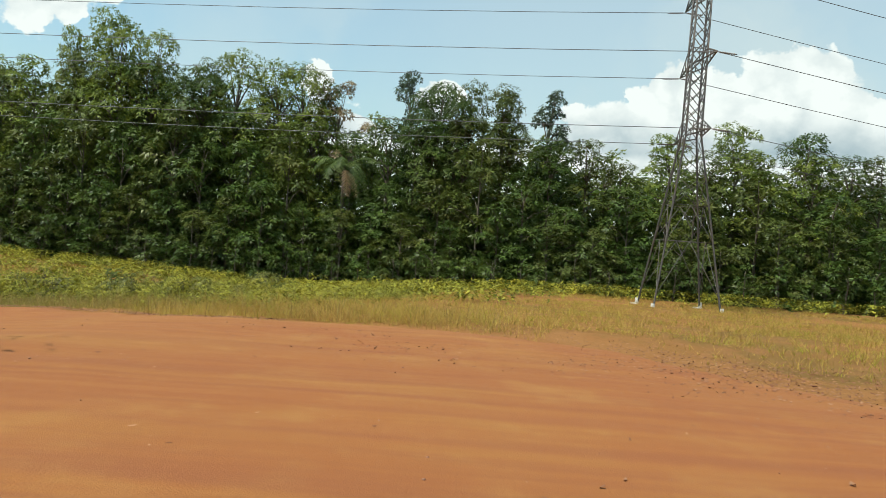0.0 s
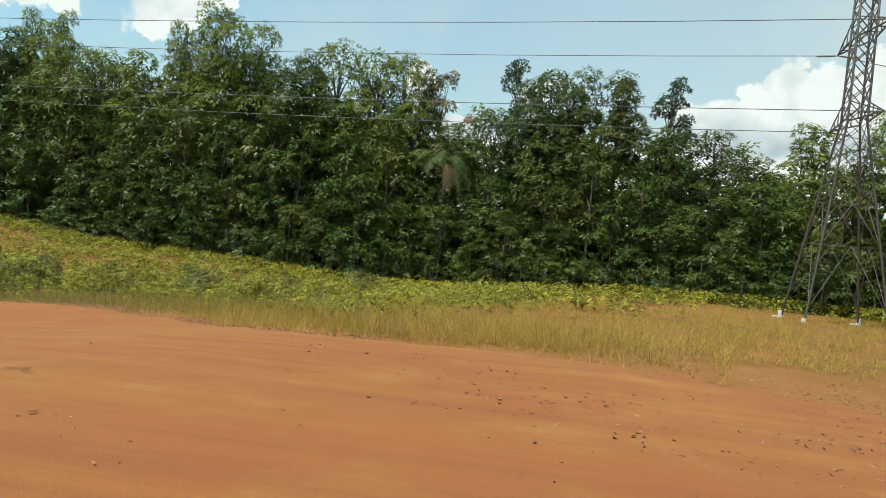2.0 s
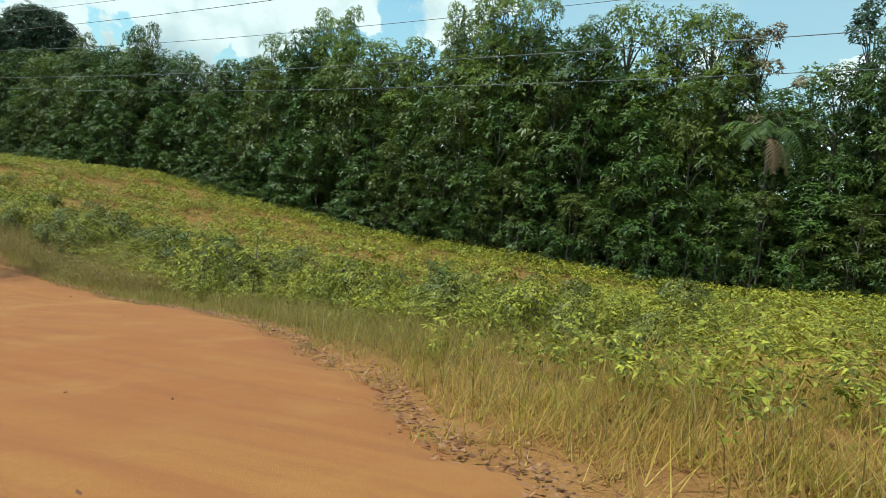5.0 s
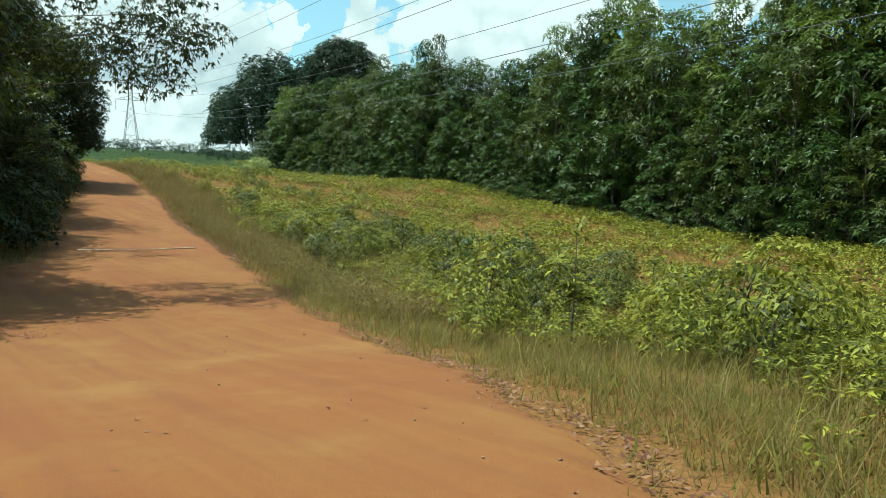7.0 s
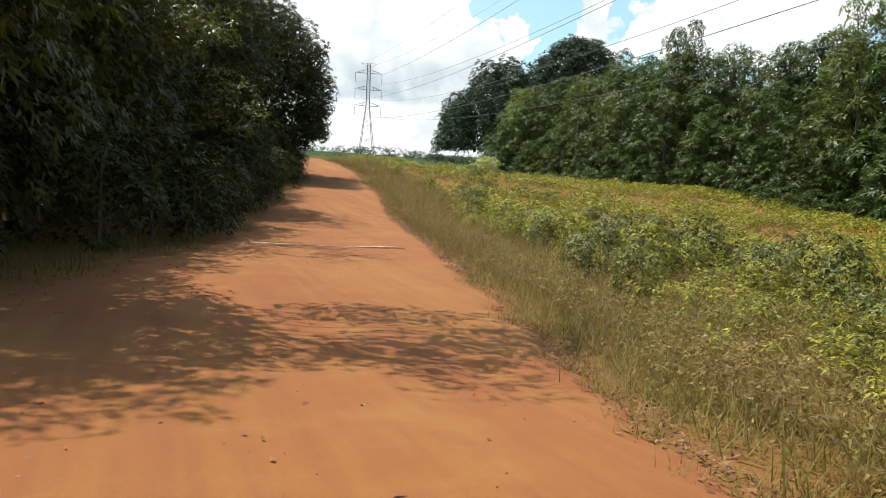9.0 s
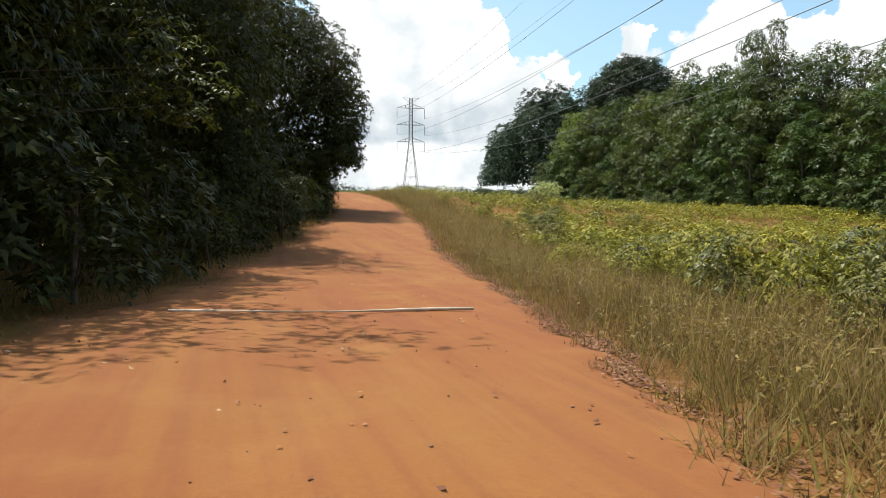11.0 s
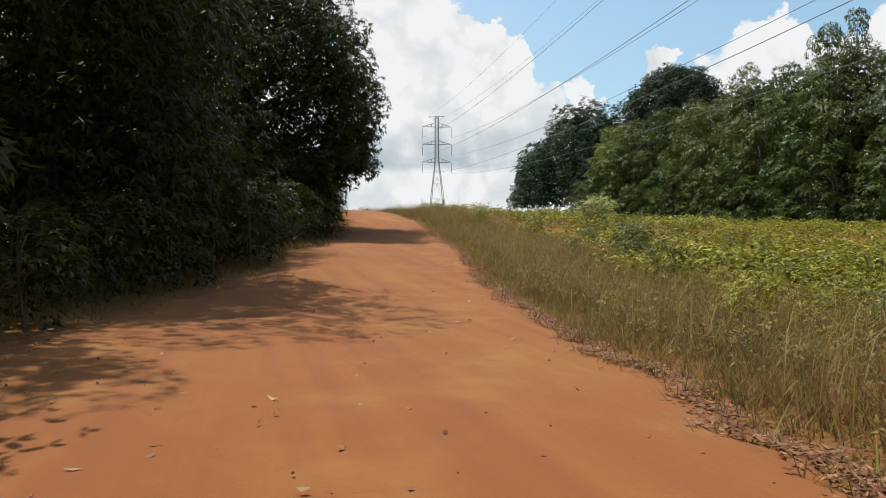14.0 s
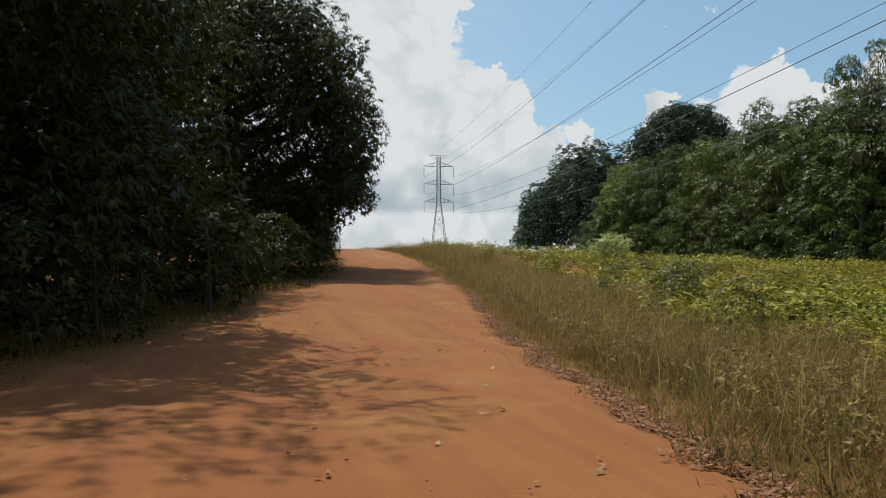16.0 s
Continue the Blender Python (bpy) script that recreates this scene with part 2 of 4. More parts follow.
def galvanised():
    m, t, out = material("weathered_galvanised_steel")
    n, big = noise_at(t, 9.0, 5), noise_at(t, 0.8, 3)
    c = mix_color(t, ramp(t, n, 0.4, 0.7), (0.055, 0.05, 0.046), (0.12, 0.11, 0.10))
    c = mix_color(t, ramp(t, big, 0.45, 0.7, 0, 0.6), c, (0.10, 0.07, 0.05))
    finish(t, out, c, 0.6, n, 0.1, 0.01, metal=0.3)
    return m


def plain(name, a, b, rough=0.8, scale=6.0, metal=0.0):
    m, t, out = material(name)
    n = noise_at(t, scale, 5)
    finish(t, out, mix_color(t, ramp(t, n, 0.35, 0.7), a, b), rough, n, 0.3, 0.01, metal)
    return m


LATERITE, SOIL, BARK, STEEL = laterite(), soil(), bark(), galvanised()
LEAF_FOREST = foliage("forest_leaves", (0.022, 0.040, 0.008), (0.098, 0.152, 0.028), (0.116, 0.146, 0.026), 0.42, 0.22, 0.15)
LEAF_BRIGHT = foliage("sunny_leaves", (0.06, 0.09, 0.014), (0.235, 0.295, 0.047), (0.25, 0.27, 0.038), 0.46, 0.3, 0.22)
LEAF_OLIVE = foliage("olive_leaves", (0.032, 0.046, 0.010), (0.132, 0.166, 0.034), (0.155, 0.150, 0.033), 0.42, 0.28, 0.16)
# roadside leaves, lighter and darker copies; the darker has shade put in its colour
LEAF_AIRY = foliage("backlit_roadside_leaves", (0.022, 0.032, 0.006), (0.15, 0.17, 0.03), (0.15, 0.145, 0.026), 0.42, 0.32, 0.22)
LEAF_SHADED = foliage("shaded_mango_leaves", (0.014, 0.019, 0.005), (0.08, 0.088, 0.017), (0.07, 0.07, 0.014), 0.5, 0.26, 0.1)
# distance haze is put into this leaf colour: a greyer, bluer green
LEAF_HAZY = foliage("haze_tinted_leaves", (0.030, 0.046, 0.026), (0.075, 0.105, 0.056), (0.08, 0.098, 0.052), 0.75, 0.12, 0.1)
LEAF_WEED = foliage("weed_leaves", (0.04, 0.048, 0.008), (0.41, 0.395, 0.05), (0.43, 0.36, 0.04), 0.5, 0.2, 0.14)
LEAF_SHRUB = foliage("shrub_leaves", (0.03, 0.055, 0.012), (0.13, 0.17, 0.04), (0.14, 0.15, 0.04), 0.5, 0.22, 0.2)
LEAF_SCRUB = foliage("scrub_leaves", (0.022, 0.028, 0.006), (0.25, 0.255, 0.045), (0.25, 0.215, 0.04), 0.45, 0.16, 0.2)
GRASS_DRY = foliage("dry_grass_blades", (0.15, 0.095, 0.028), (0.42, 0.325, 0.11), (0.22, 0.15, 0.045), 0.65, 0.4, 0.2)
GRASS_GREEN = foliage("green_grass_blades", (0.10, 0.092, 0.016), (0.29, 0.25, 0.05), (0.24, 0.175, 0.045), 0.62, 0.4, 0.2)
GRASS_BROWN = foliage("brown_grass_blades", (0.10, 0.052, 0.02), (0.34, 0.22, 0.08), (0.17, 0.085, 0.03), 0.65, 0.3, 0.15)
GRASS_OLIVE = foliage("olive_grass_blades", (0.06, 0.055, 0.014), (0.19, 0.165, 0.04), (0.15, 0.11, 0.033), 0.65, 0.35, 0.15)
FIELD_DRY = foliage("sunburnt_field_grass", (0.24, 0.125, 0.03), (0.52, 0.375, 0.10), (0.38, 0.25, 0.055), 0.65, 0.4, 0.15)
FIELD_GREEN = foliage("yellow_green_field_grass", (0.15, 0.145, 0.018), (0.40, 0.36, 0.045), (0.44, 0.33, 0.05), 0.6, 0.4, 0.15)
LEAF_PINK = foliage("pale_brown_leaves", (0.14, 0.10, 0.05), (0.36, 0.27, 0.15), (0.3, 0.24, 0.12), 0.5, 0.25, 0.25)
LEAF_VERGE = foliage("verge_weed_leaves", (0.085, 0.05, 0.017), (0.34, 0.26, 0.07), (0.24, 0.14, 0.05), 0.55, 0.25, 0.15)
LITTER = foliage("fallen_leaves", (0.11, 0.04, 0.02), (0.36, 0.19, 0.10), (0.22, 0.08, 0.04), 0.7, 0.1, 0.2)
STONE = plain("laterite_pebbles", (0.16, 0.06, 0.035), (0.40, 0.24, 0.15))
CONCRETE = plain("pale_concrete", (0.50, 0.48, 0.44), (0.66, 0.64, 0.60))
GLASS_DISC = plain("brown_porcelain", (0.10, 0.08, 0.07), (0.17, 0.14, 0.12), 0.25)
CABLE = plain("aluminium_cable", (0.10, 0.10, 0.105), (0.16, 0.16, 0.165), 0.5, metal=0.6)
DEAD_WOOD = plain("bleached_wood", (0.42, 0.34, 0.24), (0.60, 0.50, 0.38))
FROND_DEAD = foliage("dead_frond", (0.24, 0.15, 0.07), (0.45, 0.30, 0.17), (0.35, 0.22, 0.11), 0.7, 0.15)


# ---- the lie of the land ----
# u runs along the road from the start, n to the right of it
def to_un(x, y):
    return -0.966 * x + 0.2586 * y, 0.2586 * x + 0.966 * y


def to_xy(u, n):
    return -0.966 * u + 0.2586 * n, 0.2586 * u + 0.966 * n


PROFILE_U = [-3000, -400, -120, -40, 0, 8, 14, 21, 29, 36, 56, 68, 78, 90, 100, 109, 116, 126, 145, 200, 262, 420, 3000]
PROFILE_Z = [9, 2, -1.0, -0.6, -0.85, -1.0, -1.5, -2.15, -2.95, -3.2, -3.15, -2.75, -1.9, -0.9, 0.5, 1.6, 2.0, 1.95, 1.5, 5.6, 9.8, 15, 40]


def curve_through(x, xs, zs):
    """A smooth line through the knots, with no overshoot."""
    xs, zs, x = np.array(xs, float), np.array(zs, float), np.asarray(x, float)
    d = np.diff(zs) / np.diff(xs)
    m = np.concatenate([d[:1], np.where(d[:-1] * d[1:] > 0, 2 * d[:-1] * d[1:] / np.where(d[:-1] + d[1:] == 0, 1, d[:-1] + d[1:]), 0), d[-1:]])
    i = np.clip(np.searchsorted(xs, x) - 1, 0, len(xs) - 2)
    h = xs[i + 1] - xs[i]
    t = np.clip((x - xs[i]) / h, 0, 1)
    return (2 * t**3 - 3 * t**2 + 1) * zs[i] + (t**3 - 2 * t**2 + t) * h * m[i] + (3 * t**2 - 2 * t**3) * zs[i + 1] + (t**3 - t**2) * h * m[i + 1]


def smooth(a, b, x):
    t = np.clip((np.asarray(x, float) - a) / (b - a), 0, 1)
    return t * t * (3 - 2 * t)


def height(x, y):
    u, n = to_un(np.asarray(x, float), np.asarray(y, float))
    near = 1 - smooth(5, 30, u)
    left, right = np.clip(17 - n, 0, 60), np.maximum(n - 19, 0)
    z = curve_through(u, PROFILE_U, PROFILE_Z) + (0.02 + 0.03 * near) * left
    slope = 0.042 + 0.024 * (1 - smooth(22, 48, u)) + 0.045 * smooth(75, 115, u) * (1 - smooth(150, 220, u))
    reach = 45 - 15 * smooth(75, 115, u)
    return z - slope * reach * (1 - np.exp(-right / reach))


def wave(u, n, scale, seed=0.0):
    """A cheap smooth unevenness, about -1 to 1."""
    a, b = np.asarray(u, float) / scale + seed, np.asarray(n, float) / scale - seed * 1.7
    return (np.sin(a * 2.1 + 1.3 * np.sin(b * 1.7 + seed)) + np.sin(b * 2.6 + 1.1 * np.sin(a * 1.3)) + 0.6 * np.sin(a * 5.3 + b * 4.1)) / 2.6


RIGHT_U = [-200, -40, -15, -6, -2.5, 1.4, 5, 9.3, 14.4, 20, 24, 35, 55, 62, 70, 79, 92, 98, 106, 112, 130, 200]
RIGHT_N = [8, 8, 9, 10.5, 12.6, 16.5, 16.8, 15.6, 17.6, 19.5, 20.2, 20.3, 20.2, 19.7, 19.2, 18.9, 17.6, 16.7, 14.2, 12.0, 4, -30]
LEFT_U = [-200, -60, 0, 12, 26, 40, 52, 60, 77, 90, 101, 112, 130, 200]
LEFT_N = [-8, -9, -6, 3, 9.6, 12.4, 13.2, 12.6, 12.4, 12.5, 11.4, 7.4, -2, -38]


def right_edge(u):
    return curve_through(u, RIGHT_U, RIGHT_N) + 0.22 * wave(u, 0 * np.asarray(u), 1.1, 3) + 0.12 * wave(u, 0 * np.asarray(u), 0.33, 5)


def left_edge(u):
    return curve_through(u, LEFT_U, LEFT_N) + 0.5 * wave(u, 0 * np.asarray(u), 1.7, 7) + 0.2 * wave(u, 0 * np.asarray(u), 0.4, 8)


# the forest's edge runs beside the road: its distance n and the height of its canopy along u
EDGE_U = [-95, -74, -28, -4, 5, 15, 27, 50, 85, 112, 120, 135, 150, 165, 176, 186, 198]
EDGE_N = [100, 90, 70, 60, 60, 61, 61.5, 62, 61.5, 60.5, 58, 55, 53, 51.5, 49, 44.5, 43]
CANOPY_U = [-95, -22, -14, -8, -2, 1, 4, 7, 10, 15, 18, 22, 30, 39, 43, 50, 54, 59, 62, 66, 70, 74, 79, 84, 90, 95, 101, 106, 110, 118, 124, 129, 135, 138, 143, 152, 160, 170, 178, 188, 195, 203]
CANOPY_H = [14, 13.8, 15, 15.3, 14.6, 13.4, 14, 14.5, 17, 18, 17.6, 18, 19.6, 20.0, 21.2, 22, 24, 26, 26, 24.5, 22.3, 22.3, 23, 25, 25, 23, 22.2, 21.2, 20.3, 20.6, 20.6, 23, 23.5, 22.6, 22.6, 24.2, 23.8, 22.4, 21.8, 19.4, 17.5, 15.5]


def edge_n(u):
    return curve_through(u, EDGE_U, EDGE_N) + 0.7 * wave(u, 0 * np.asarray(u, float), 4.0, 33)


def mesh_from(name, verts, faces, mat, smoothed=False):
    """A mesh from arrays of points and of equal-sided faces."""
    verts, faces = np.asarray(verts, np.float32), np.asarray(faces, np.int32)
    me = bpy.data.meshes.new(name)
    k = faces.shape[1]
    me.vertices.add(len(verts))
    me.vertices.foreach_set("co", verts.ravel())
    me.loops.add(faces.size)
    me.loops.foreach_set("vertex_index", faces.ravel())
    me.polygons.add(len(faces))
    me.polygons.foreach_set("loop_start", np.arange(0, faces.size, k, dtype=np.int32))
    if smoothed:
        me.polygons.foreach_set("use_smooth", np.ones(len(faces), bool))
    me.update(calc_edges=True)
    me.materials.append(mat)
    return me


def grid_faces(rows, cols):
    i = np.arange(rows - 1)[:, None] * cols + np.arange(cols - 1)[None]
    return np.stack([i, i + 1, i + cols + 1, i + cols], -1).reshape(-1, 4)


def part(name, bm, mat, parent, label=""):
    me = bpy.data.meshes.new(name)
    bm.to_mesh(me)
    bm.free()
    me.materials.append(mat)
    ob = new(name, me)
    ob.parent = parent
    if label:
        tagged(ob, label)
    return ob


def array_part(name, verts, faces, mat, parent, smoothed=False):
    ob = new(name, mesh_from(name, verts, faces, mat, smoothed))
    ob.parent = parent
    return ob


def bare_patch(u, n):
    """Where the ground between the road and the pylon is bare dirt: 0 to 1."""
    x, y = to_xy(u, n)
    by_pylon = 1 - smooth(0.5, 1.2, np.hypot((x - 8.0) / 7.0, (y - 47.5) / 2.6))
    past = 1 - smooth(0.5, 1.2, np.hypot((x - 27.0) / 9.0, (y - 43.0) / 3.0))
    near = (1 - smooth(1.0, 4.5, n - right_edge(u))) * (1 - smooth(1.5, 5.0, u))
    return np.maximum(np.maximum(by_pylon, past), near)


def build_ground():
    us = np.concatenate([-np.geomspace(3000, 16, 22), np.arange(-14, 122, 0.68), np.geomspace(123, 3000, 40)])
    ns = np.concatenate([-np.geomspace(3000, 14, 20), np.arange(-13, 78, 0.68), np.geomspace(79, 3000, 24)])
    u, n = np.meshgrid(us, ns, indexing="ij")
    x, y = to_xy(u, n)
    z = height(x, y)
    on_road = smooth(-0.6, 0.2, n - left_edge(u)) * smooth(-0.6, 0.2, right_edge(u) - n)
    outside = np.maximum(n - right_edge(u), left_edge(u) - n)
    z = z + (0.09 * wave(u, n, 1.6, 1) + 0.05 * wave(u, n, 0.6, 2) - 0.03) * smooth(0.1, 2.5, outside) - 0.06 * on_road
    ob = new("ground", mesh_from("ground", np.stack([x, y, z], -1).reshape(-1, 3), grid_faces(len(us), len(ns)), SOIL, True))
    bare = np.maximum(1 - smooth(0.0, 1.6 - 1.35 * smooth(12, 28, u), outside), 0.95 * bare_patch(u, n))
    ob.data.attributes.new("bare", "FLOAT", "POINT").data.foreach_set("value", bare.astype(np.float32).ravel())
    lush = np.maximum(smooth(132, 160, u) * smooth(-8, 2, n - right_edge(u)), smooth(-1, 3, n - edge_n(u)))
    ob.data.attributes.new("lush", "FLOAT", "POINT").data.foreach_set("value", np.maximum(lush, smooth(200, 260, np.abs(u))).astype(np.float32).ravel())
    tagged(ob, "brown soil with dry litter under weeds and grass", "ground", kind="structure")


def build_road():
    us = np.concatenate([np.arange(-70, -14, 1.5), np.arange(-14, 114, 0.25), np.arange(114, 190, 2)])
    k = 44
    s = np.linspace(0, 1, k)[None]
    lo, hi = left_edge(us)[:, None], right_edge(us)[:, None]
    n = lo + (hi - lo) * s
    u = np.repeat(us[:, None], k, 1)
    x, y = to_xy(u, n)
    edge = np.minimum(n - lo, hi - n)
    rut = np.exp(-((n - hi + 1.4) / 0.45) ** 2) + np.exp(-((n - hi + 3.2) / 0.45) ** 2)
    z = height(x, y) + 0.012 * wave(u, n, 0.7, 4) + 0.02 * wave(u, n, 2.6, 6) - 0.035 * rut * smooth(15, 30, u) + 0.03 * smooth(0, 0.5, edge) - 0.05 * (1 - smooth(0, 0.18, edge))
    ob = new("road", mesh_from("road", np.stack([x, y, z], -1).reshape(-1, 3), grid_faces(len(us), k), LATERITE, True))
    tagged(ob, "unpaved red laterite road with worn wheel tracks", "dirt road", kind="structure")


build_ground()
build_road()


# ---- leaves, blades and stones in bulk ----
def unit(v):
    return v / np.maximum(np.linalg.norm(v, axis=-1, keepdims=True), 1e-9)


def leaves_at(rng, centres, axes, count, length, width, droop, spread=1.0, wedge=False):
    """Whorls of pointed leaves: count leaves round each centre, along each axis, folded and drooping."""
    n = len(centres)
    c = np.repeat(centres, count, 0)
    a = np.repeat(unit(axes), count, 0)
    ref = unit(np.cross(a, rng.normal(size=(n * count, 3))))
    out = unit(ref * spread + a * rng.uniform(0.1, 0.9, (n * count, 1)))
    out[:, 2] -= droop * rng.uniform(0.4, 1.2, n * count)
    out = unit(out)
    side = unit(np.cross(out, a + 1e-3))
    ln = (length * rng.uniform(0.65, 1.25, n * count))[:, None]
    wd = (width * rng.uniform(0.75, 1.2, n * count))[:, None]
    base = c + out * ln * 0.08
    up = np.cross(side, out)
    mid = base + out * ln * 0.5 + up * wd * 0.12
    tip = base + out * ln - np.array([0, 0, 1]) * ln * 0.18
    if wedge:
        low = base + out * ln * 0.28
        verts = np.stack([low + side * wd * 0.56, tip, low - side * wd * 0.56], 1).reshape(-1, 3)
        return verts, np.arange(len(verts)).reshape(-1, 3)
    verts = np.stack([base, mid + side * wd * 0.5, tip, mid - side * wd * 0.5], 1).reshape(-1, 3)
    return verts, np.arange(len(verts)).reshape(-1, 4)


def blades_at(rng, feet, tall, width, lean, thin=False):
    """Grass blades: a bent, tapering strip from each foot."""
    n = len(feet)
    ang = rng.uniform(0, 2 * np.pi, n)
    side = np.stack([np.cos(ang), np.sin(ang), 0 * ang], -1)
    way = np.stack([-np.sin(ang), np.cos(ang), 0 * ang], -1) * (lean * rng.uniform(0.1, 1.0, n))[:, None]
    h = (tall * rng.uniform(0.5, 1.3, n))[:, None] if np.ndim(tall) == 0 else (tall * rng.uniform(0.5, 1.3, n))[:, None]
    w = (width * rng.uniform(0.7, 1.3, n))[:, None]
    z = np.array([0, 0, 1.0])
    mid = feet + way * h * 0.35 + z * h * 0.6
    tip = feet + way * h + z * h * rng.uniform(0.75, 1.0, (n, 1))
    verts = np.stack([feet - side * w * 0.5, feet + side * w * 0.5, mid + side * w * 0.4, mid - side * w * 0.4, tip + side * w * 0.06, tip - side * w * 0.06], 1).reshape(-1, 3)
    if thin:
        verts = np.stack([feet - side * w * 0.6, feet + side * w * 0.6, tip], 1).reshape(-1, 3)
        return verts, np.arange(len(verts)).reshape(-1, 3)
    i = np.arange(n)[:, None] * 6
    return verts, np.concatenate([i + [0, 1, 2, 3], i + [3, 2, 4, 5]], 0)


def flat_leaves(rng, places, length, width):
    """Curled leaves lying on the ground."""
    n = len(places)
    a = rng.uniform(0, 2 * np.pi, n)
    way = np.stack([np.cos(a), np.sin(a), rng.normal(0, 0.15, n)], -1)
    side = np.stack([-np.sin(a), np.cos(a), rng.normal(0, 0.25, n)], -1)
    ln = (length * rng.uniform(0.5, 1.4, n))[:, None]
    wd = (width * rng.uniform(0.6, 1.4, n))[:, None]
    up = np.array([0, 0, 1.0]) * ln * rng.uniform(0.02, 0.3, (n, 1))
    verts = np.stack([places - way * ln / 2 + up, places + side * wd / 2, places + way * ln / 2 + up, places - side * wd / 2], 1).reshape(-1, 3)
    return verts, np.arange(len(verts)).reshape(-1, 4)


def scattered(rng, count, u0, u1, n0, n1, keep=None):
    u, n = rng.uniform(u0, u1, count), rng.uniform(n0, n1, count)
    if keep is not None:
        ok = rng.uniform(size=count) < keep(u, n)
        u, n = u[ok], n[ok]
    x, y = to_xy(u, n)
    return np.stack([x, y, height(x, y) + 0.02], -1), u, n


def stuff(name, pieces, mat, label, category):
    verts, faces, base = [], [], 0
    for v, f in pieces:
        verts.append(v)
        faces.append(f + base)
        base += len(v)
    ob = new(name, mesh_from(name, np.concatenate(verts), np.concatenate(faces), mat))
    return tagged(ob, label, category, kind="stuff")


# ---- trees ----
def tube(bm, points, radii, sides=7):
    rings = []
    for i, (p, r) in enumerate(zip(points, radii)):
        p = Vector(p)
        way = (Vector(points[min(i + 1, len(points) - 1)]) - Vector(points[max(i - 1, 0)])).normalized()
        a = way.orthogonal().normalized()
        b = way.cross(a)
        rings.append([bm.verts.new(p + (a * math.cos(2 * math.pi * k / sides) + b * math.sin(2 * math.pi * k / sides)) * r) for k in range(sides)])
    for r0, r1 in zip(rings, rings[1:]):
        for k in range(sides):
            bm.faces.new((r0[k], r0[(k + 1) % sides], r1[(k + 1) % sides], r1[k]))
    bm.faces.new(rings[-1])
    for f in bm.faces:
        f.smooth = True


def crown_points(rng, lumps, per_area, tier=0.5, spray=5):
    """Points with upward ways in flat sprays on the shells of the lumps (centre, radii), left out where another lump covers them."""
    pts, ways = [], []
    for c, r in lumps:
        c, r = np.array(c, float), np.array(r, float)
        area = 4 * np.pi * ((r[0] * r[1]) ** 1.6 / 3 + (r[0] * r[2]) ** 1.6 / 3 + (r[1] * r[2]) ** 1.6 / 3) ** (1 / 1.6)
        k = max(6, int(area * per_area / spray))
        d = unit(rng.normal(size=(k, 3)) + [0, 0, 0.25])
        ripple = 1 + 0.14 * np.sin(5 * d[:, :1] + 7 * d[:, 1:2] + rng.uniform(0, 6)) + 0.12 * np.sin(9 * d[:, 2:3] - 6 * d[:, :1] + rng.uniform(0, 6))
        p = c + d * r * ripple * rng.uniform(0.62, 1.08, (k, 1)) ** 0.6
        p, d = np.repeat(p, spray, 0), np.repeat(d, spray, 0)
        out = rng.normal(0, tier, (len(p), 3)) * [1, 1, 0.16]
        out[:, 2] -= 0.25 * np.hypot(out[:, 0], out[:, 1])
        pts.append(p + out)
        ways.append(unit(d * 0.5 + [0, 0, 0.8] + rng.normal(0, 0.25, d.shape)))
    pts, ways = np.concatenate(pts), np.concatenate(ways)
    ok = np.ones(len(pts), bool)
    for c, r in lumps:
        ok &= (((pts - np.array(c)) / (np.array(r) * 0.62)) ** 2).sum(-1) > 1
    return pts[ok], ways[ok]


def puff_points(rng, lumps, per_area, closed=False):
    """Places of leaf rosettes on the bulging shells of the lumps, facing outwards and up, left out inside other lumps."""
    pts, ways = [], []
    for c, r in lumps:
        c, r = np.array(c, float), np.array(r, float)
        k = max(8, int(4 * np.pi * (r[0] * r[1] * r[2]) ** (2 / 3) * per_area))
        d = unit(rng.normal(size=(k, 3)) + [0, 0, 0.3])
        d = d[d[:, 2] > (-1 if closed else -0.42)]
        bulge = np.clip(d @ unit(rng.normal(size=(7, 3)) + [0, 0, 0.3]).T, 0, 1).max(1)[:, None] ** 6
        shell = np.where(rng.uniform(size=(len(d), 1)) < (0.4 if closed else 0.2), 0.6, 0.96) * rng.uniform(0.9, 1.06, (len(d), 1))
        pts.append(c + d * r * (0.82 + 0.34 * bulge) * shell)
        ways.append(unit(d * 0.85 + [0, 0, 0.65] + rng.normal(0, 0.2, d.shape)))
    pts, ways = np.concatenate(pts), np.concatenate(ways)
    ok = np.ones(len(pts), bool)
    for c, r in lumps:
        ok &= (((pts - np.array(c)) / (np.array(r) * (0.4 if closed else 0.62))) ** 2).sum(-1) > 1
    return pts[ok], ways[ok]


def tree_lumps(rng, tall, spread, bottom, number):
    """Lumps of a crown between the heights bottom and tall, about spread wide in radius."""
    lumps = []
    for i in range(number):
        f = (i + rng.uniform(0.2, 0.8)) / number
        z = bottom + (tall - bottom) * f
        wide = spread * (0.55 + 0.75 * math.sin(math.pi * min(0.96, 0.18 + 0.8 * f))) * 0.62 * math.sqrt(min(1.0, 11 / number))
        a = rng.uniform(0, 2 * math.pi) + i * 2.4
        off = max(0.0, spread - wide) * rng.uniform(0.5, 1.1) * (0.35 + 0.65 * math.sin(math.pi * (0.15 + 0.75 * f)))
        lumps.append(((off * math.cos(a), off * math.sin(a), min(z, tall - 0.55 * wide)), (wide, wide * rng.uniform(0.85, 1.15), wide * rng.uniform(0.55, 0.8))))
    return lumps


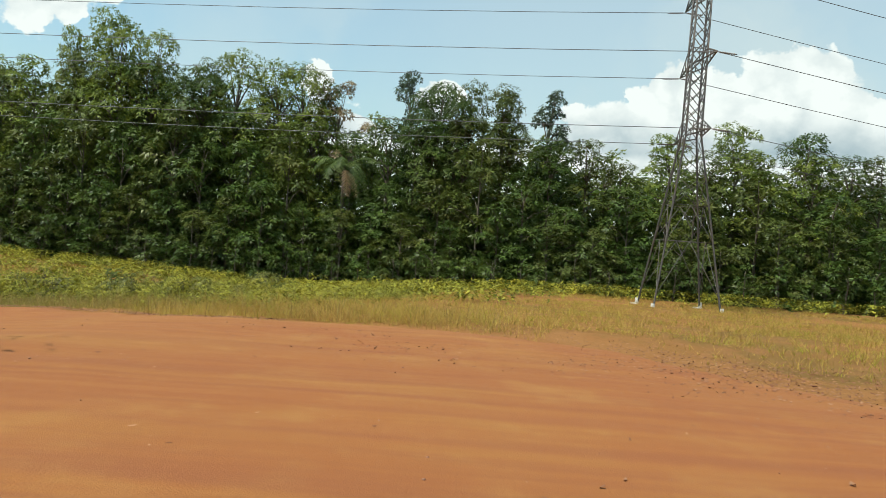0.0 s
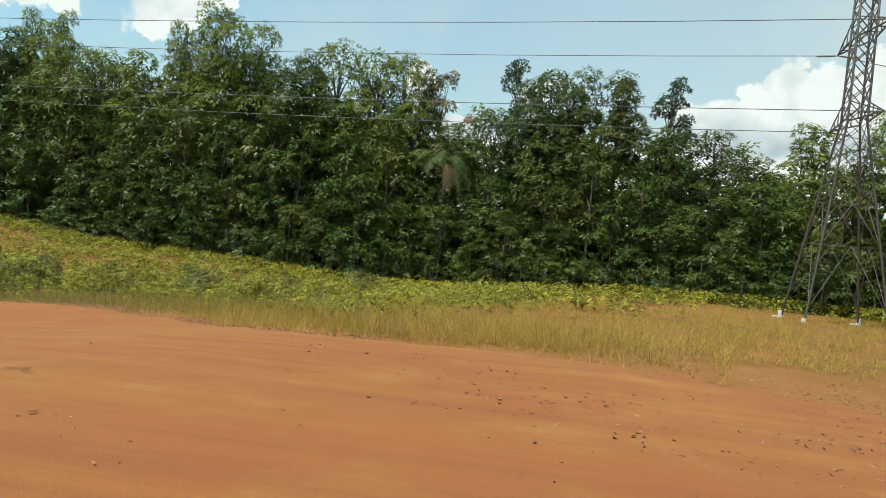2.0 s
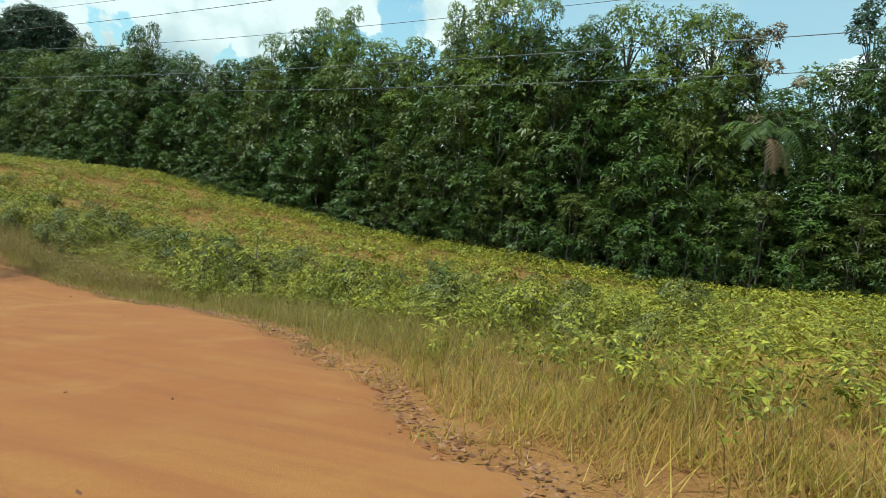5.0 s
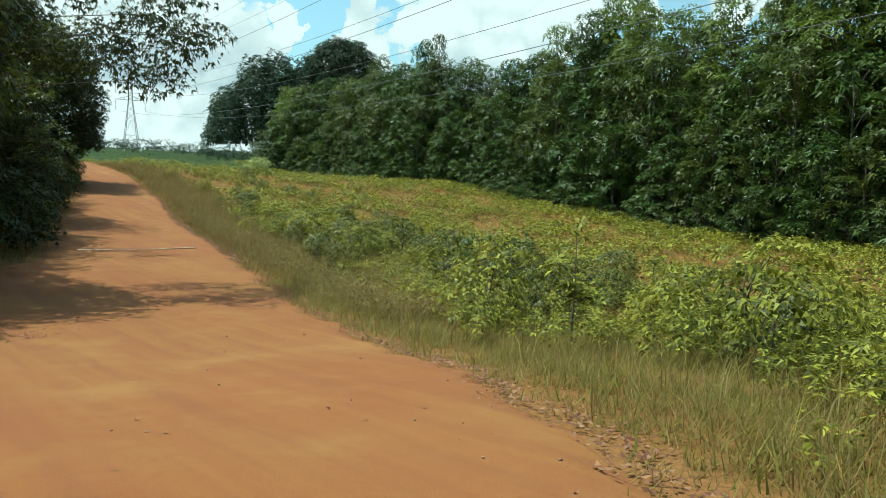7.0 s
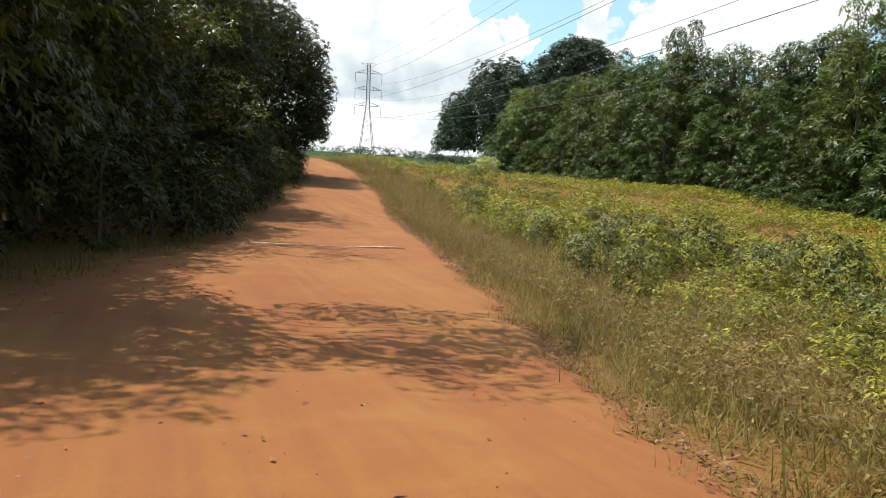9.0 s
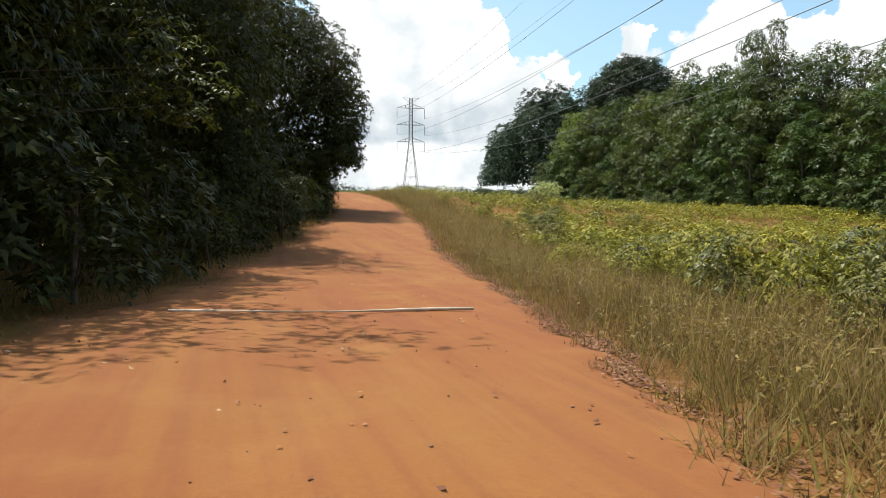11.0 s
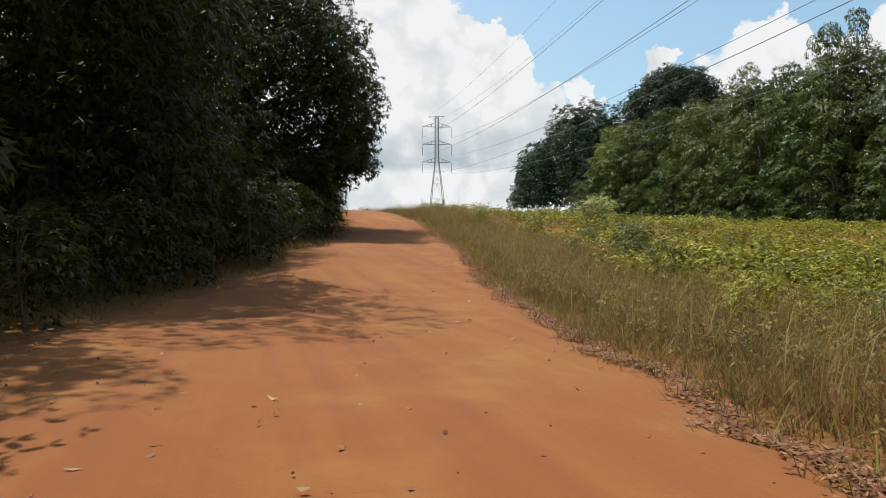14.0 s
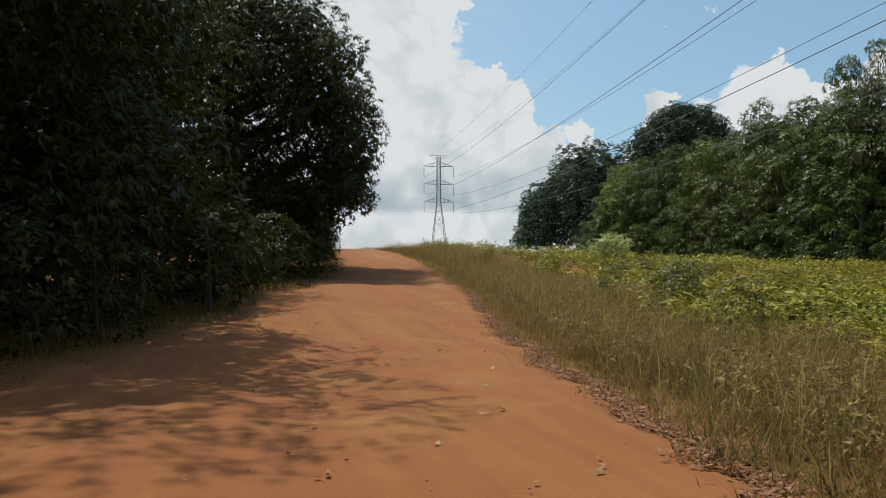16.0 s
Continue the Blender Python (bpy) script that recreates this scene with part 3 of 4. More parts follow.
def mound_lumps(rng, tall, spread, bottom, number):
    """Separate mounds of leaves round a trunk, with dark hollows between them."""
    lumps = []
    for i in range(number):
        f = (i + rng.uniform(0.1, 0.9)) / number
        r = spread * rng.uniform(0.27, 0.44)
        a, off = i * 2.4 + rng.uniform(-0.5, 0.5), (spread - r) * rng.uniform(0.55, 1.05) * (1 - 0.75 * max(0.0, f - 0.6) / 0.4)
        lumps.append(((off * math.cos(a), off * math.sin(a), bottom + (tall - bottom - 0.6 * r) * f), (r, r * rng.uniform(0.85, 1.15), r * rng.uniform(0.55, 0.75))))
    return lumps


def make_tree(name, seed, tall, spread, bottom, number, leaf, per_area, mat, label, category, whorl=5, droop=0.35, trunk=0.16, group="", lumps=None, tier=0.5, wedge=True, spray=5, broad=0.38, puffs=False, closed=False, mounds=False):
    rng = np.random.default_rng(seed)
    thing = tagged(new(name), label, category, group)
    lumps = lumps or (mound_lumps if mounds else tree_lumps)(rng, tall, spread, bottom, number)
    bm = bmesh.new()
    bend = rng.uniform(-0.4, 0.4, 2)
    top = tall * 0.8
    line = [(bend[0] * math.sin(2.2 * f), bend[1] * math.sin(1.7 * f), top * f - 0.4 * (f == 0)) for f in (0, 0.15, 0.35, 0.55, 0.78, 1.0)]
    tube(bm, line, [trunk * k for k in (1.45, 1.05, 0.9, 0.72, 0.45, 0.16)], 8)
    for c, r in lumps:
        f = max(0.12, min(0.9, (c[2] - 0.35 * spread) / top))
        s = (bend[0] * math.sin(2.2 * f), bend[1] * math.sin(1.7 * f), top * f)
        m = [s[j] * 0.5 + c[j] * 0.5 + (0.25 if j == 2 else 0) for j in range(3)]
        tube(bm, [s, m, c], [trunk * 0.5, trunk * 0.32, trunk * 0.12], 4)
        for q in range(3):
            d = unit(rng.normal(size=3))
            tube(bm, [c, [c[j] + d[j] * r[j] * 0.85 for j in range(3)]], [trunk * 0.16, trunk * 0.05], 3)
    part("trunk", bm, BARK, thing)
    p, w = puff_points(rng, lumps, per_area, closed) if puffs else crown_points(rng, lumps, per_area, tier, spray)
    v, f = leaves_at(rng, p, w, whorl, leaf, leaf * broad, droop, wedge=wedge)
    array_part("crown", v, f, mat, thing)
    return thing


def spawn(thing, m):
    """A copy of a thing at the pose and size m."""
    s = thing.scale
    return copy_thing(thing, m @ Matrix.Diagonal((1 / s.x, 1 / s.y, 1 / s.z, 1)))


def placed(u_or_x, y, turn=0.0, size=1.0, tall=None, sink=0.0):
    z = float(height(u_or_x, y)) - sink
    return Matrix.LocRotScale((u_or_x, y, z), Euler((0, 0, turn)), (size, size, size if tall is None else tall))


def canopy(u):
    return 1.05 * float(np.interp(u, CANOPY_U, CANOPY_H))


def build_forest():
    rng = np.random.default_rng(11)
    kinds = [("broad-leaved forest tree with a dense green crown", LEAF_FOREST), ("broad-leaved forest tree with sunlit yellow-green leaves", LEAF_BRIGHT),
             ("forest tree with dull olive foliage", LEAF_OLIVE)]

    def kind(seed, k, tall, spread, bottom, number, leaf, per_area, whorl, droop, trunk, broad=0.3):
        return make_tree("forest_tree", seed, tall, spread, bottom, number, leaf, per_area, kinds[k][1], kinds[k][0], "tree", whorl, droop, trunk, "trees of the forest edge", puffs=True, broad=broad, mounds=True)

    tall = [kind(100, 0, 20, 4.8, 3.0, 22, 0.50, 3.0, 8, 0.3, 0.22), kind(101, 1, 20, 5.2, 4.0, 22, 0.44, 3.2, 8, 0.3, 0.22), kind(102, 2, 20, 4.6, 3.0, 22, 0.40, 3.6, 8, 0.35, 0.2),
            kind(103, 1, 20, 4.0, 3.0, 22, 0.50, 3.0, 8, 0.35, 0.18), kind(104, 0, 20, 5.4, 4.0, 22, 0.42, 3.3, 8, 0.3, 0.26), kind(105, 2, 20, 4.2, 3.0, 22, 0.52, 2.8, 8, 0.4, 0.2)]
    back = [kind(110 + i, k, 20, 5.4, 8.0, 12, 0.8, 1.0, 6, 0.3, 0.2) for i, k in enumerate((0, 1, 2))]
    mid = [kind(200 + i, k, 10.5, 3.5, 0.8, 14, leaf, 3.0, 8, 0.35, 0.12) for i, (k, leaf) in enumerate(((0, 0.52), (2, 0.44), (0, 0.58), (0, 0.46), (2, 0.50)))]
    low = [make_tree("shrub", 300 + i, 4.2, 2.1, 0.2, 7, 0.42, 4.0, m, "leafy shrub at the foot of the forest", "shrub", 7, 0.4, 0.06, "shrubs at the foot of the forest", puffs=True, mounds=True, broad=0.3) for i, m in enumerate((LEAF_SHRUB, LEAF_FOREST, LEAF_FOREST, LEAF_FOREST))]
    first = set()

    def put(t, u, n, size, tall_by):
        x, y = to_xy(u, n)
        m = placed(float(x), float(y), rng.uniform(0, 6.28), size, tall_by, 0.15)
        if t.name in first:
            spawn(t, m)
        else:
            first.add(t.name)
            t.matrix_basis = m

    # rows into the forest: how deep, the step along it, the trees and their share of the canopy's height
    for off, step, kit, low_share, high_share in [(0.2, 2.5, low, 0, 0), (2.4, 4.0, mid, 0.28, 0.5), (4.6, 4.8, mid, 0.5, 0.8), (8.5, 3.9, tall, 0.84, 1.0), (14, 6.0, back, 0.86, 0.98)]:
        u = -46.0
        while u < 199:
            n = float(edge_n(u)) + off + rng.uniform(-0.9, 1.0)
            h = canopy(u) * rng.uniform(low_share, high_share)
            t = kit[int(rng.integers(len(kit)))]
            if kit is low:
                put(t, u, n, rng.uniform(0.65, 1.15), rng.uniform(0.6, 1.15))
            elif abs(u - 28.5) < 2.6 and 2 < off < 12:
                put(t, u, n, 0.8, 0.8)
            elif kit is mid:
                k = h / 10.5
                put(t, u, n, 0.45 + 0.55 * k, k)
            else:
                k = h / 20
                put(t, u, n, 0.4 + 0.6 * min(1.15, k), k)
            u += step * rng.uniform(0.75, 1.25)
    # trees that stand out above the canopy: u, n, height, width, kind
    for u, n, h, w, k in [(59.5, 71, 27.6, 1.15, 1), (65.5, 71.5, 25.6, 0.8, 3), (54, 71, 25.4, 0.95, 1), (84, 70.5, 25.9, 0.7, 3), (90, 70.5, 26.0, 0.75, 3), (129.5, 64.5, 24.6, 0.62, 5), (134.5, 64, 25.0, 0.7, 0), (153, 62, 24.6, 1.0, 2), (47, 71, 22.2, 0.9, 2),
                          (101, 70, 22.6, 0.9, 1), (33, 71, 21.4, 0.8, 2), (-8, 70, 15.6, 0.8, 1), (-14, 72, 15.4, 0.8, 0), (18, 70, 18.8, 0.7, 0), (22, 70, 18.9, 0.65, 4),
                          (43, 70.5, 23.2, 1.0, 1), (38.5, 71, 22.6, 1.0, 1), (35, 70.5, 22.2, 0.9, 1), (17, 71, 19.8, 0.85, 2), (20.5, 71, 20.4, 0.9, 0), (13.8, 72, 19.4, 0.9, 2)]:
        put(tall[k], u, n, w, h / 19)
    # slender and airy crowns against the sky
    for u, n, h, seed, wide, mat, label in [(25.0, 76, 23.4, 31, 1.5, LEAF_HAZY, "slender dark tree rising above the forest"), (9.2, 73, 19.6, 32, 1.2, LEAF_HAZY, "slender dark tree rising above the forest"), (13.5, 71, 19.4, 33, 2.3, LEAF_OLIVE, "thin-crowned olive tree with bare limbs showing"), (31.5, 72, 21.6, 34, 2.4, LEAF_PINK, "pale brownish tree with a thin flat crown")]:
        r = np.random.default_rng(seed)
        tops = []
        for f in np.linspace(0.55, 0.98, 20):
            reach = wide * (0.5 + 0.9 * math.sin(math.pi * min(1.0, 1.9 * (f - 0.5) + 0.12)))
            a, size = r.uniform(0, 6.28), r.uniform(0.6, 1.05)
            tops.append(((reach * math.cos(a) * r.uniform(0.4, 1), reach * math.sin(a) * r.uniform(0.4, 1), h * f), (size, size, size * 0.75)))
        t = make_tree("slender_tree", seed, h, 2.5, 12, 6, 0.42, 6.5, mat, label, "tree", 6, 0.3, 0.16, lumps=tops, puffs=True)
        t.matrix_basis = placed(*(float(q) for q in to_xy(u, n)))
    # the dense growth inside, seen only as darkness between the crowns
    lumps = []
    for u in np.arange(-60, 206, 6.0):
        for off, z, r in ((9.5, 2.0, 3.0), (13, 6.0, 4.2), (19, 3.0, 4.5), (20, 10.5, 4.5), (28, 5.0, 5.0), (29, 12.5, 5.0)):
            q = u + rng.uniform(-1.5, 1.5)
            x, y = to_xy(q, float(edge_n(q)) + off + rng.uniform(-1, 1))
            lumps.append(((float(x), float(y), float(height(x, y)) + z * canopy(q) / 20), (r, r, r * 0.9)))
    p, w = puff_points(rng, lumps, 0.2, True)
    stuff("forest_undergrowth", [leaves_at(rng, p, w, 6, 1.5, 0.8, 0.4, wedge=True)], LEAF_FOREST, "dense shaded undergrowth inside the forest", "undergrowth")
    for t in tall + back + mid + low:
        if t.name not in first:
            put(t, 70.0, 84.0, 0.9, 0.9)


build_forest()


def build_left_trees():
    """The trees along the road's shady side, shade put into their leaf colour: u, n, height, crown radius, crown's
    bottom.
    """
    rng = np.random.default_rng(23)
    spots = [(43, 6.8, 15, 5.6, 2.6), (52, 4.5, 16, 5.4, 1.8), (61, 4.6, 15, 5.4, 1.6), (68, 7.9, 17, 6.3, 2.4), (75, 5.5, 16, 5.2, 1.4), (80, 5.4, 17, 5.6, 2.0),
             (38, 9.0, 13, 5.4, 2.2), (33, 2.0, 12, 4.6, 1.8), (47, -1.0, 17, 5.5, 1.5), (57, -2.0, 17, 5.5, 1.2), (67, -2.5, 17, 5.5, 1.2), (80, -3.5, 18, 6.0, 1.2), (95, -3.5, 18, 6.5, 1.2), (12.5, 2.5, 11, 4.0, 2.2), (54.5, 8.0, 15, 4.4, 2.6), (34.5, 7.3, 13, 4.4, 2.4), (46.5, 7.6, 13, 4.5, 2.4), (50.5, 7.2, 14, 4.6, 2.4), (59.3, 8.2, 14, 4.3, 2.6)]
    for i, (u, n, tall, spread, bottom) in enumerate(spots):
        x, y = to_xy(u, n)
        # up to u 56 the lighter leaf copy, beyond it the shade-darkened one
        t = make_tree("roadside_tree", 500 + i, tall, spread, bottom, 13, 0.3 if n > 4 else 0.42, 6.4 if n > 4 else 0.9, LEAF_AIRY if u < 56 else LEAF_SHADED, "dense tree with leaves toned for light and shade, overhanging the dirt road", "tree",
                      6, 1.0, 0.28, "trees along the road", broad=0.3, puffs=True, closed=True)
        t.matrix_basis = placed(x, y, rng.uniform(0, 6.28), 1.0, None, 0.1)
    # the last tree, whose boughs hang low over the road: n, height over its foot, size
    lumps = []
    for n, z, r in [(12.9, 4.6, 1.7), (13.2, 6.4, 1.8), (13.1, 8.4, 1.9), (12.6, 10.4, 1.9), (11.2, 12.0, 2.1), (9.4, 13.6, 2.4), (7.0, 14.8, 2.6), (10.6, 5.0, 2.2), (10.8, 7.6, 2.3), (10.2, 10, 2.4), (8.0, 6.0, 2.6), (7.6, 9.5, 2.8), (8, 12, 2.6),
                    (5, 7, 3), (5, 11, 3), (3, 9, 3), (4.5, 14, 2.6), (12.0, 3.6, 1.5), (13.4, 3.9, 1.2), (11.0, 3.4, 1.5), (9.5, 3.6, 1.8), (12.6, 5.6, 1.7), (11.8, 8.8, 2.0), (2, 12, 2.6), (3, 5.5, 2.6)]:
        for du in (rng.uniform(-3.2, -0.6), rng.uniform(0.4, 3.2)):
            lumps.append(((0.2586 * (n - 7) - 0.966 * du, 0.966 * (n - 7) + 0.2586 * du, z), (r, r, r * 0.75)))
    t = make_tree("roadside_tree", 555, 16, 6, 4, 6, 0.27, 8.5, LEAF_SHADED, "dense tree with shade-darkened leaves and boughs hanging low over the dirt road", "tree", 6, 1.1, 0.34, "trees along the road", lumps=lumps, puffs=True, broad=0.34, closed=True)
    t.matrix_basis = placed(*to_xy(92, 7.0))
    # a small sunlit tree past it at the bend
    t = make_tree("roadside_tree", 556, 4.2, 2.0, 0.3, 9, 0.26, 7.0, LEAF_AIRY, "small sunlit tree at the bend of the road", "tree", 6, 0.8, 0.08, "trees along the road", puffs=True)
    t.matrix_basis = placed(*to_xy(107, 8.4))
    arms = [(13.5, 7.2), (15.0, 6.5), (16.2, 6.0), (17.2, 5.9), (17.6, 6.6), (18.3, 7.3), (17.0, 7.6), (16.2, 8.2), (17.8, 8.4), (15.2, 8.0), (14.0, 9.0), (13.0, 8.2), (12, 9.8), (10.5, 8), (9, 9), (8.4, 11.5), (11.6, 7), (14.4, 6.2), (15.6, 7.2), (16.6, 6.8)]
    lumps = []
    for n, z in arms:
        du = rng.uniform(-2.2, 1.4)
        lumps.append(((0.2586 * (n - 8) - 0.966 * du, 0.966 * (n - 8) + 0.2586 * du, z), (1.1, 1.1, 0.65)))
    t = make_tree("roadside_tree", 560, 12, 5, 5, 6, 0.16, 12.0, LEAF_SHADED, "roadside tree with airy branches reaching over the dirt road", "tree", 6, 1.2, 0.075, "trees along the road", lumps=lumps, puffs=True, closed=True, broad=0.32)
    t.matrix_basis = placed(*to_xy(38.5, 8.0))
    lumps = []
    for n, z, ahead in [(12.8, 4.4, 4.3), (13.3, 4.1, 4.6), (12.3, 4.7, 4.1), (12.0, 3.9, 3.9), (13.0, 4.9, 4.3), (12.4, 5.5, 3.8), (11.6, 5.6, 3.2), (10.6, 6.2, 2.4)]:
        lumps.append(((0.2586 * (n - 7) - 0.966 * ahead, 0.966 * (n - 7) + 0.2586 * ahead, z), (0.8, 0.8, 0.45)))
    for n, z in [(9, 8), (10.2, 8.6), (11.3, 8.2), (12.3, 7.6), (13.2, 8.4), (14.2, 8.8), (11, 7.4), (12.2, 6.2), (9.5, 10.5), (8, 9.5), (12.4, 7.2), (11.4, 7.3), (12.0, 6.6), (10.6, 7.6)]:
        du = rng.uniform(-1.6, 1.6)
        lumps.append(((0.2586 * (n - 7) - 0.966 * du, 0.966 * (n - 7) + 0.2586 * du, z), (1.1, 1.1, 0.6)))
    t = make_tree("roadside_tree", 561, 11, 5, 5, 6, 0.17, 8.0, LEAF_AIRY, "roadside tree with a drooping leafy branch", "tree", 5, 0.8, 0.04, "trees along the road", lumps=lumps, tier=0.35, wedge=False)
    t.matrix_basis = placed(*to_xy(50.5, 7.0))
    bush = [make_tree("bush", 600 + i, 2.6, 1.5, 0.2, 6, 0.25, 6.0, LEAF_SHADED, "leafy bush with shade-darkened leaves under the roadside trees", "bush", 6, 0.45, 0.05, "bushes under the roadside trees", puffs=True) for i in range(3)]
    k = 0
    for u in np.arange(34, 112, 2.4):
        x, y = to_xy(u + rng.uniform(-0.7, 0.7), float(left_edge(u)) - rng.uniform(0.7, 2.0) - 1.6 * (u < 48))
        m = placed(x, y, rng.uniform(0, 6.28), rng.uniform(0.7, 1.3), None, 0.05)
        if k < 3:
            bush[k].matrix_basis = m
        else:
            spawn(bush[k % 3], m)
        k += 1
    # taller growth behind, that closes the view between the trunks
    for u in np.arange(30, 116, 3.0):
        x, y = to_xy(u + rng.uniform(-0.8, 0.8), float(left_edge(u)) - rng.uniform(5.0, 7.5))
        spawn(bush[int(rng.integers(3))], placed(x, y, rng.uniform(0, 6.28), rng.uniform(1.7, 2.3), None, 0.1))

    # grass under the trees: darker olive blades, the colour deepening the shade
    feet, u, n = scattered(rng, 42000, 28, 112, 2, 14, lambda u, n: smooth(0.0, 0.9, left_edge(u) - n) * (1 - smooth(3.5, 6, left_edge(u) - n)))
    stuff("shade_tinted_grass", [blades_at(rng, feet, 0.34, 0.016, 0.9, True)], GRASS_OLIVE, "grass and weeds under the roadside trees, coloured darker for shade", "grass")


build_left_trees()


# ---- power line ----
def strut(bm, a, b, r):
    tube(bm, [a, b], [r, r], 4)


def make_tower(waist, strain):
    """A lattice tower: legs splayed to a waist, a slim mast above it, three pairs of arms along local y; strain: the cables end on the arms, with no hanging insulators."""
    thing = tagged(new("transmission_tower"), "tall grey steel lattice pylon carrying high-voltage lines", "pylon", "pylons of the power line")
    top = 25.9

    def half(z):
        return 2.1 + (0.5 - 2.1) * z / waist if z < waist else 0.5 + (0.42 - 0.5) * (z - waist) / (top - waist)

    def corner(k, z):
        sx, sy = ((-1, -1), (1, -1), (1, 1), (-1, 1))[k % 4]
        return (sx * half(z), sy * half(z), z)

    upper = list(np.linspace(waist, top, 15))
    for k in range(4):
        bm = bmesh.new()
        tube(bm, [corner(k, -0.6), corner(k, waist), corner(k, top)], [0.07, 0.068, 0.055], 5)
        part("leg", bm, STEEL, thing)
        bm = bmesh.new()
        x, y, _ = corner(k, -0.3)
        bmesh.ops.create_cone(bm, cap_ends=True, segments=12, radius1=0.16, radius2=0.12, depth=0.8, matrix=Matrix.Translation((x, y, -0.05)))
        bmesh.ops.create_cone(bm, cap_ends=True, segments=4, radius1=0.42, radius2=0.38, depth=0.3, matrix=Matrix.Translation((x + 0.1, y - 0.1, -0.15)) @ Matrix.Rotation(0.78, 4, "Z"))
        part("footing", bm, CONCRETE, thing, "pale concrete footing")
    for k in range(4):
        def middle(z):
            a, b = corner(k, z), corner(k + 1, z)
            return tuple((p + q) / 2 for p, q in zip(a, b))
        braces = [(corner(k, 4.4), corner(k + 1, 4.4)), (corner(k, 0.6 * waist), corner(k + 1, 0.6 * waist)), (corner(k, 0.9), middle(4.4)), (corner(k + 1, 0.9), middle(4.4)),
                  (corner(k, 4.4), middle(0.6 * waist)), (corner(k + 1, 4.4), middle(0.6 * waist))]
        for a, b in zip((0.6 * waist, 0.76 * waist, 0.89 * waist), (0.76 * waist, 0.89 * waist, waist)):
            braces += [(corner(k, a), corner(k + 1, b)), (corner(k + 1, a), corner(k, b))]
        for a, b in braces:
            bm = bmesh.new()
            strut(bm, a, b, 0.024)
            part("brace", bm, STEEL, thing)
        bm = bmesh.new()
        for a, b in zip(upper, upper[1:]):
            strut(bm, corner(k, a), corner(k + 1, b), 0.036)
            strut(bm, corner(k + 1, a), corner(k, b), 0.036)
        part("mast_lattice", bm, STEEL, thing)
    for z in (waist, waist + 4.6, waist + 9.2):
        for s in (-1, 1):
            bm = bmesh.new()
            tip = (0, s * 3.8, z + 0.05)
            for sx in (-1, 1):
                strut(bm, (sx * half(z), s * half(z), z), tip, 0.05)
                strut(bm, (sx * half(z + 1.1), s * half(z + 1.1), z + 1.1), tip, 0.04)
                for f in (0.3, 0.6):
                    q = [half(z) * sx * (1 - f), s * (half(z) + (3.8 - half(z)) * f), z]
                    w = [half(z) * sx * (1 - f), s * (half(z) + (3.8 - half(z)) * f), z + 1.1 * (1 - f)]
                    strut(bm, q, w, 0.035)
            for f in (0.3, 0.6):
                q = s * (half(z) + (3.8 - half(z)) * f)
                strut(bm, (half(z) * (1 - f), q, z), (-half(z) * (1 - f), q, z), 0.035)
            arm = part("crossarm", bm, STEEL, thing)
            for way in ((-1, 1) if strain else (0,)):
                bm = bmesh.new()
                end = Vector((1.2 * way, s * 3.8, z - (0.1 if strain else 2.8)))
                start = Vector((0, s * 3.8, z))
                tube(bm, [start, end], [0.03, 0.03], 6)
                turn = (end - start).to_track_quat("-Z", "Y").to_matrix().to_4x4()
                discs, wide = (7, 0.075) if strain else (13, 0.12)
                for i in range(discs):
                    bmesh.ops.create_cone(bm, cap_ends=True, segments=10, radius1=wide, radius2=0.4 * wide, depth=0.08, matrix=Matrix.Translation(start.lerp(end, 0.15 + 0.8 * i / discs)) @ turn)
                part("insulator", bm, GLASS_DISC, thing, "brown insulator string")
    bm = bmesh.new()
    strut(bm, (-0.9, -0.42, top), (0.9, -0.42, top), 0.05)
    strut(bm, (0, -2.2, top + 0.1), (0, 2.2, top + 0.1), 0.05)
    strut(bm, (0, -0.42, top - 1.0), (0, -2.2, top + 0.1), 0.04)
    strut(bm, (0, 0.42, top - 1.0), (0, 2.2, top + 0.1), 0.04)
    part("earth_wire_arm", bm, STEEL, thing)
    return thing


NEAR, FAR, NEXT = (15.65, 47.4, -2.35), (-225.6, 78.7, 8.3), (255.0, 92.0, -5.0)


def line_turn(a, b):
    return math.atan2(b[1] - a[1], b[0] - a[0])


TURNS = {NEAR: radians(180 - 2.0), FAR: line_turn(FAR, NEAR), NEXT: line_turn(NEAR, NEXT)}
tower = make_tower(11.2, True)
tower.matrix_basis = pose(*NEAR, 0, 0, math.degrees(TURNS[NEAR]))
copy_thing(tower, pose(*NEXT, 0, 0, math.degrees(TURNS[NEXT])))
make_tower(14.0, False).matrix_basis = pose(*FAR, 0, 0, math.degrees(TURNS[FAR]))


def hung(tower_at, s, z):
    a = TURNS[tower_at]
    if tower_at is NEAR:
        s = -s
    return Vector((tower_at[0] - math.sin(a) * s, tower_at[1] + math.cos(a) * s, tower_at[2] + z))


def build_cables():
    waist, top = 14.0, 25.9
    ends = [(s * 3.8, waist + k * 4.6 - 2.8) for k in range(3) for s in (-1, 1)] + [(s * 2.2, top + 0.1) for s in (-1, 1)]
    for s, z in ends:
        bm = bmesh.new()
        points = []
        for a, b, sag in ((NEXT, NEAR, 6.0), (NEAR, FAR, 4.5)):
            p, q = hung(a, s, z), hung(b, s, z)
            for i in range(25):
                f = i / 24
                if points and i == 0:
                    continue
                points.append(p.lerp(q, f) - Vector((0, 0, 4 * sag * f * (1 - f))))
        r = 0.021 if z < top else 0.014
        tube(bm, points, [r] * len(points), 6)
        ob = part("power_cable", bm, CABLE, None)
        tagged(ob, "dark sagging overhead power cable between pylons", "power cable", "cables of the power line")


build_cables()


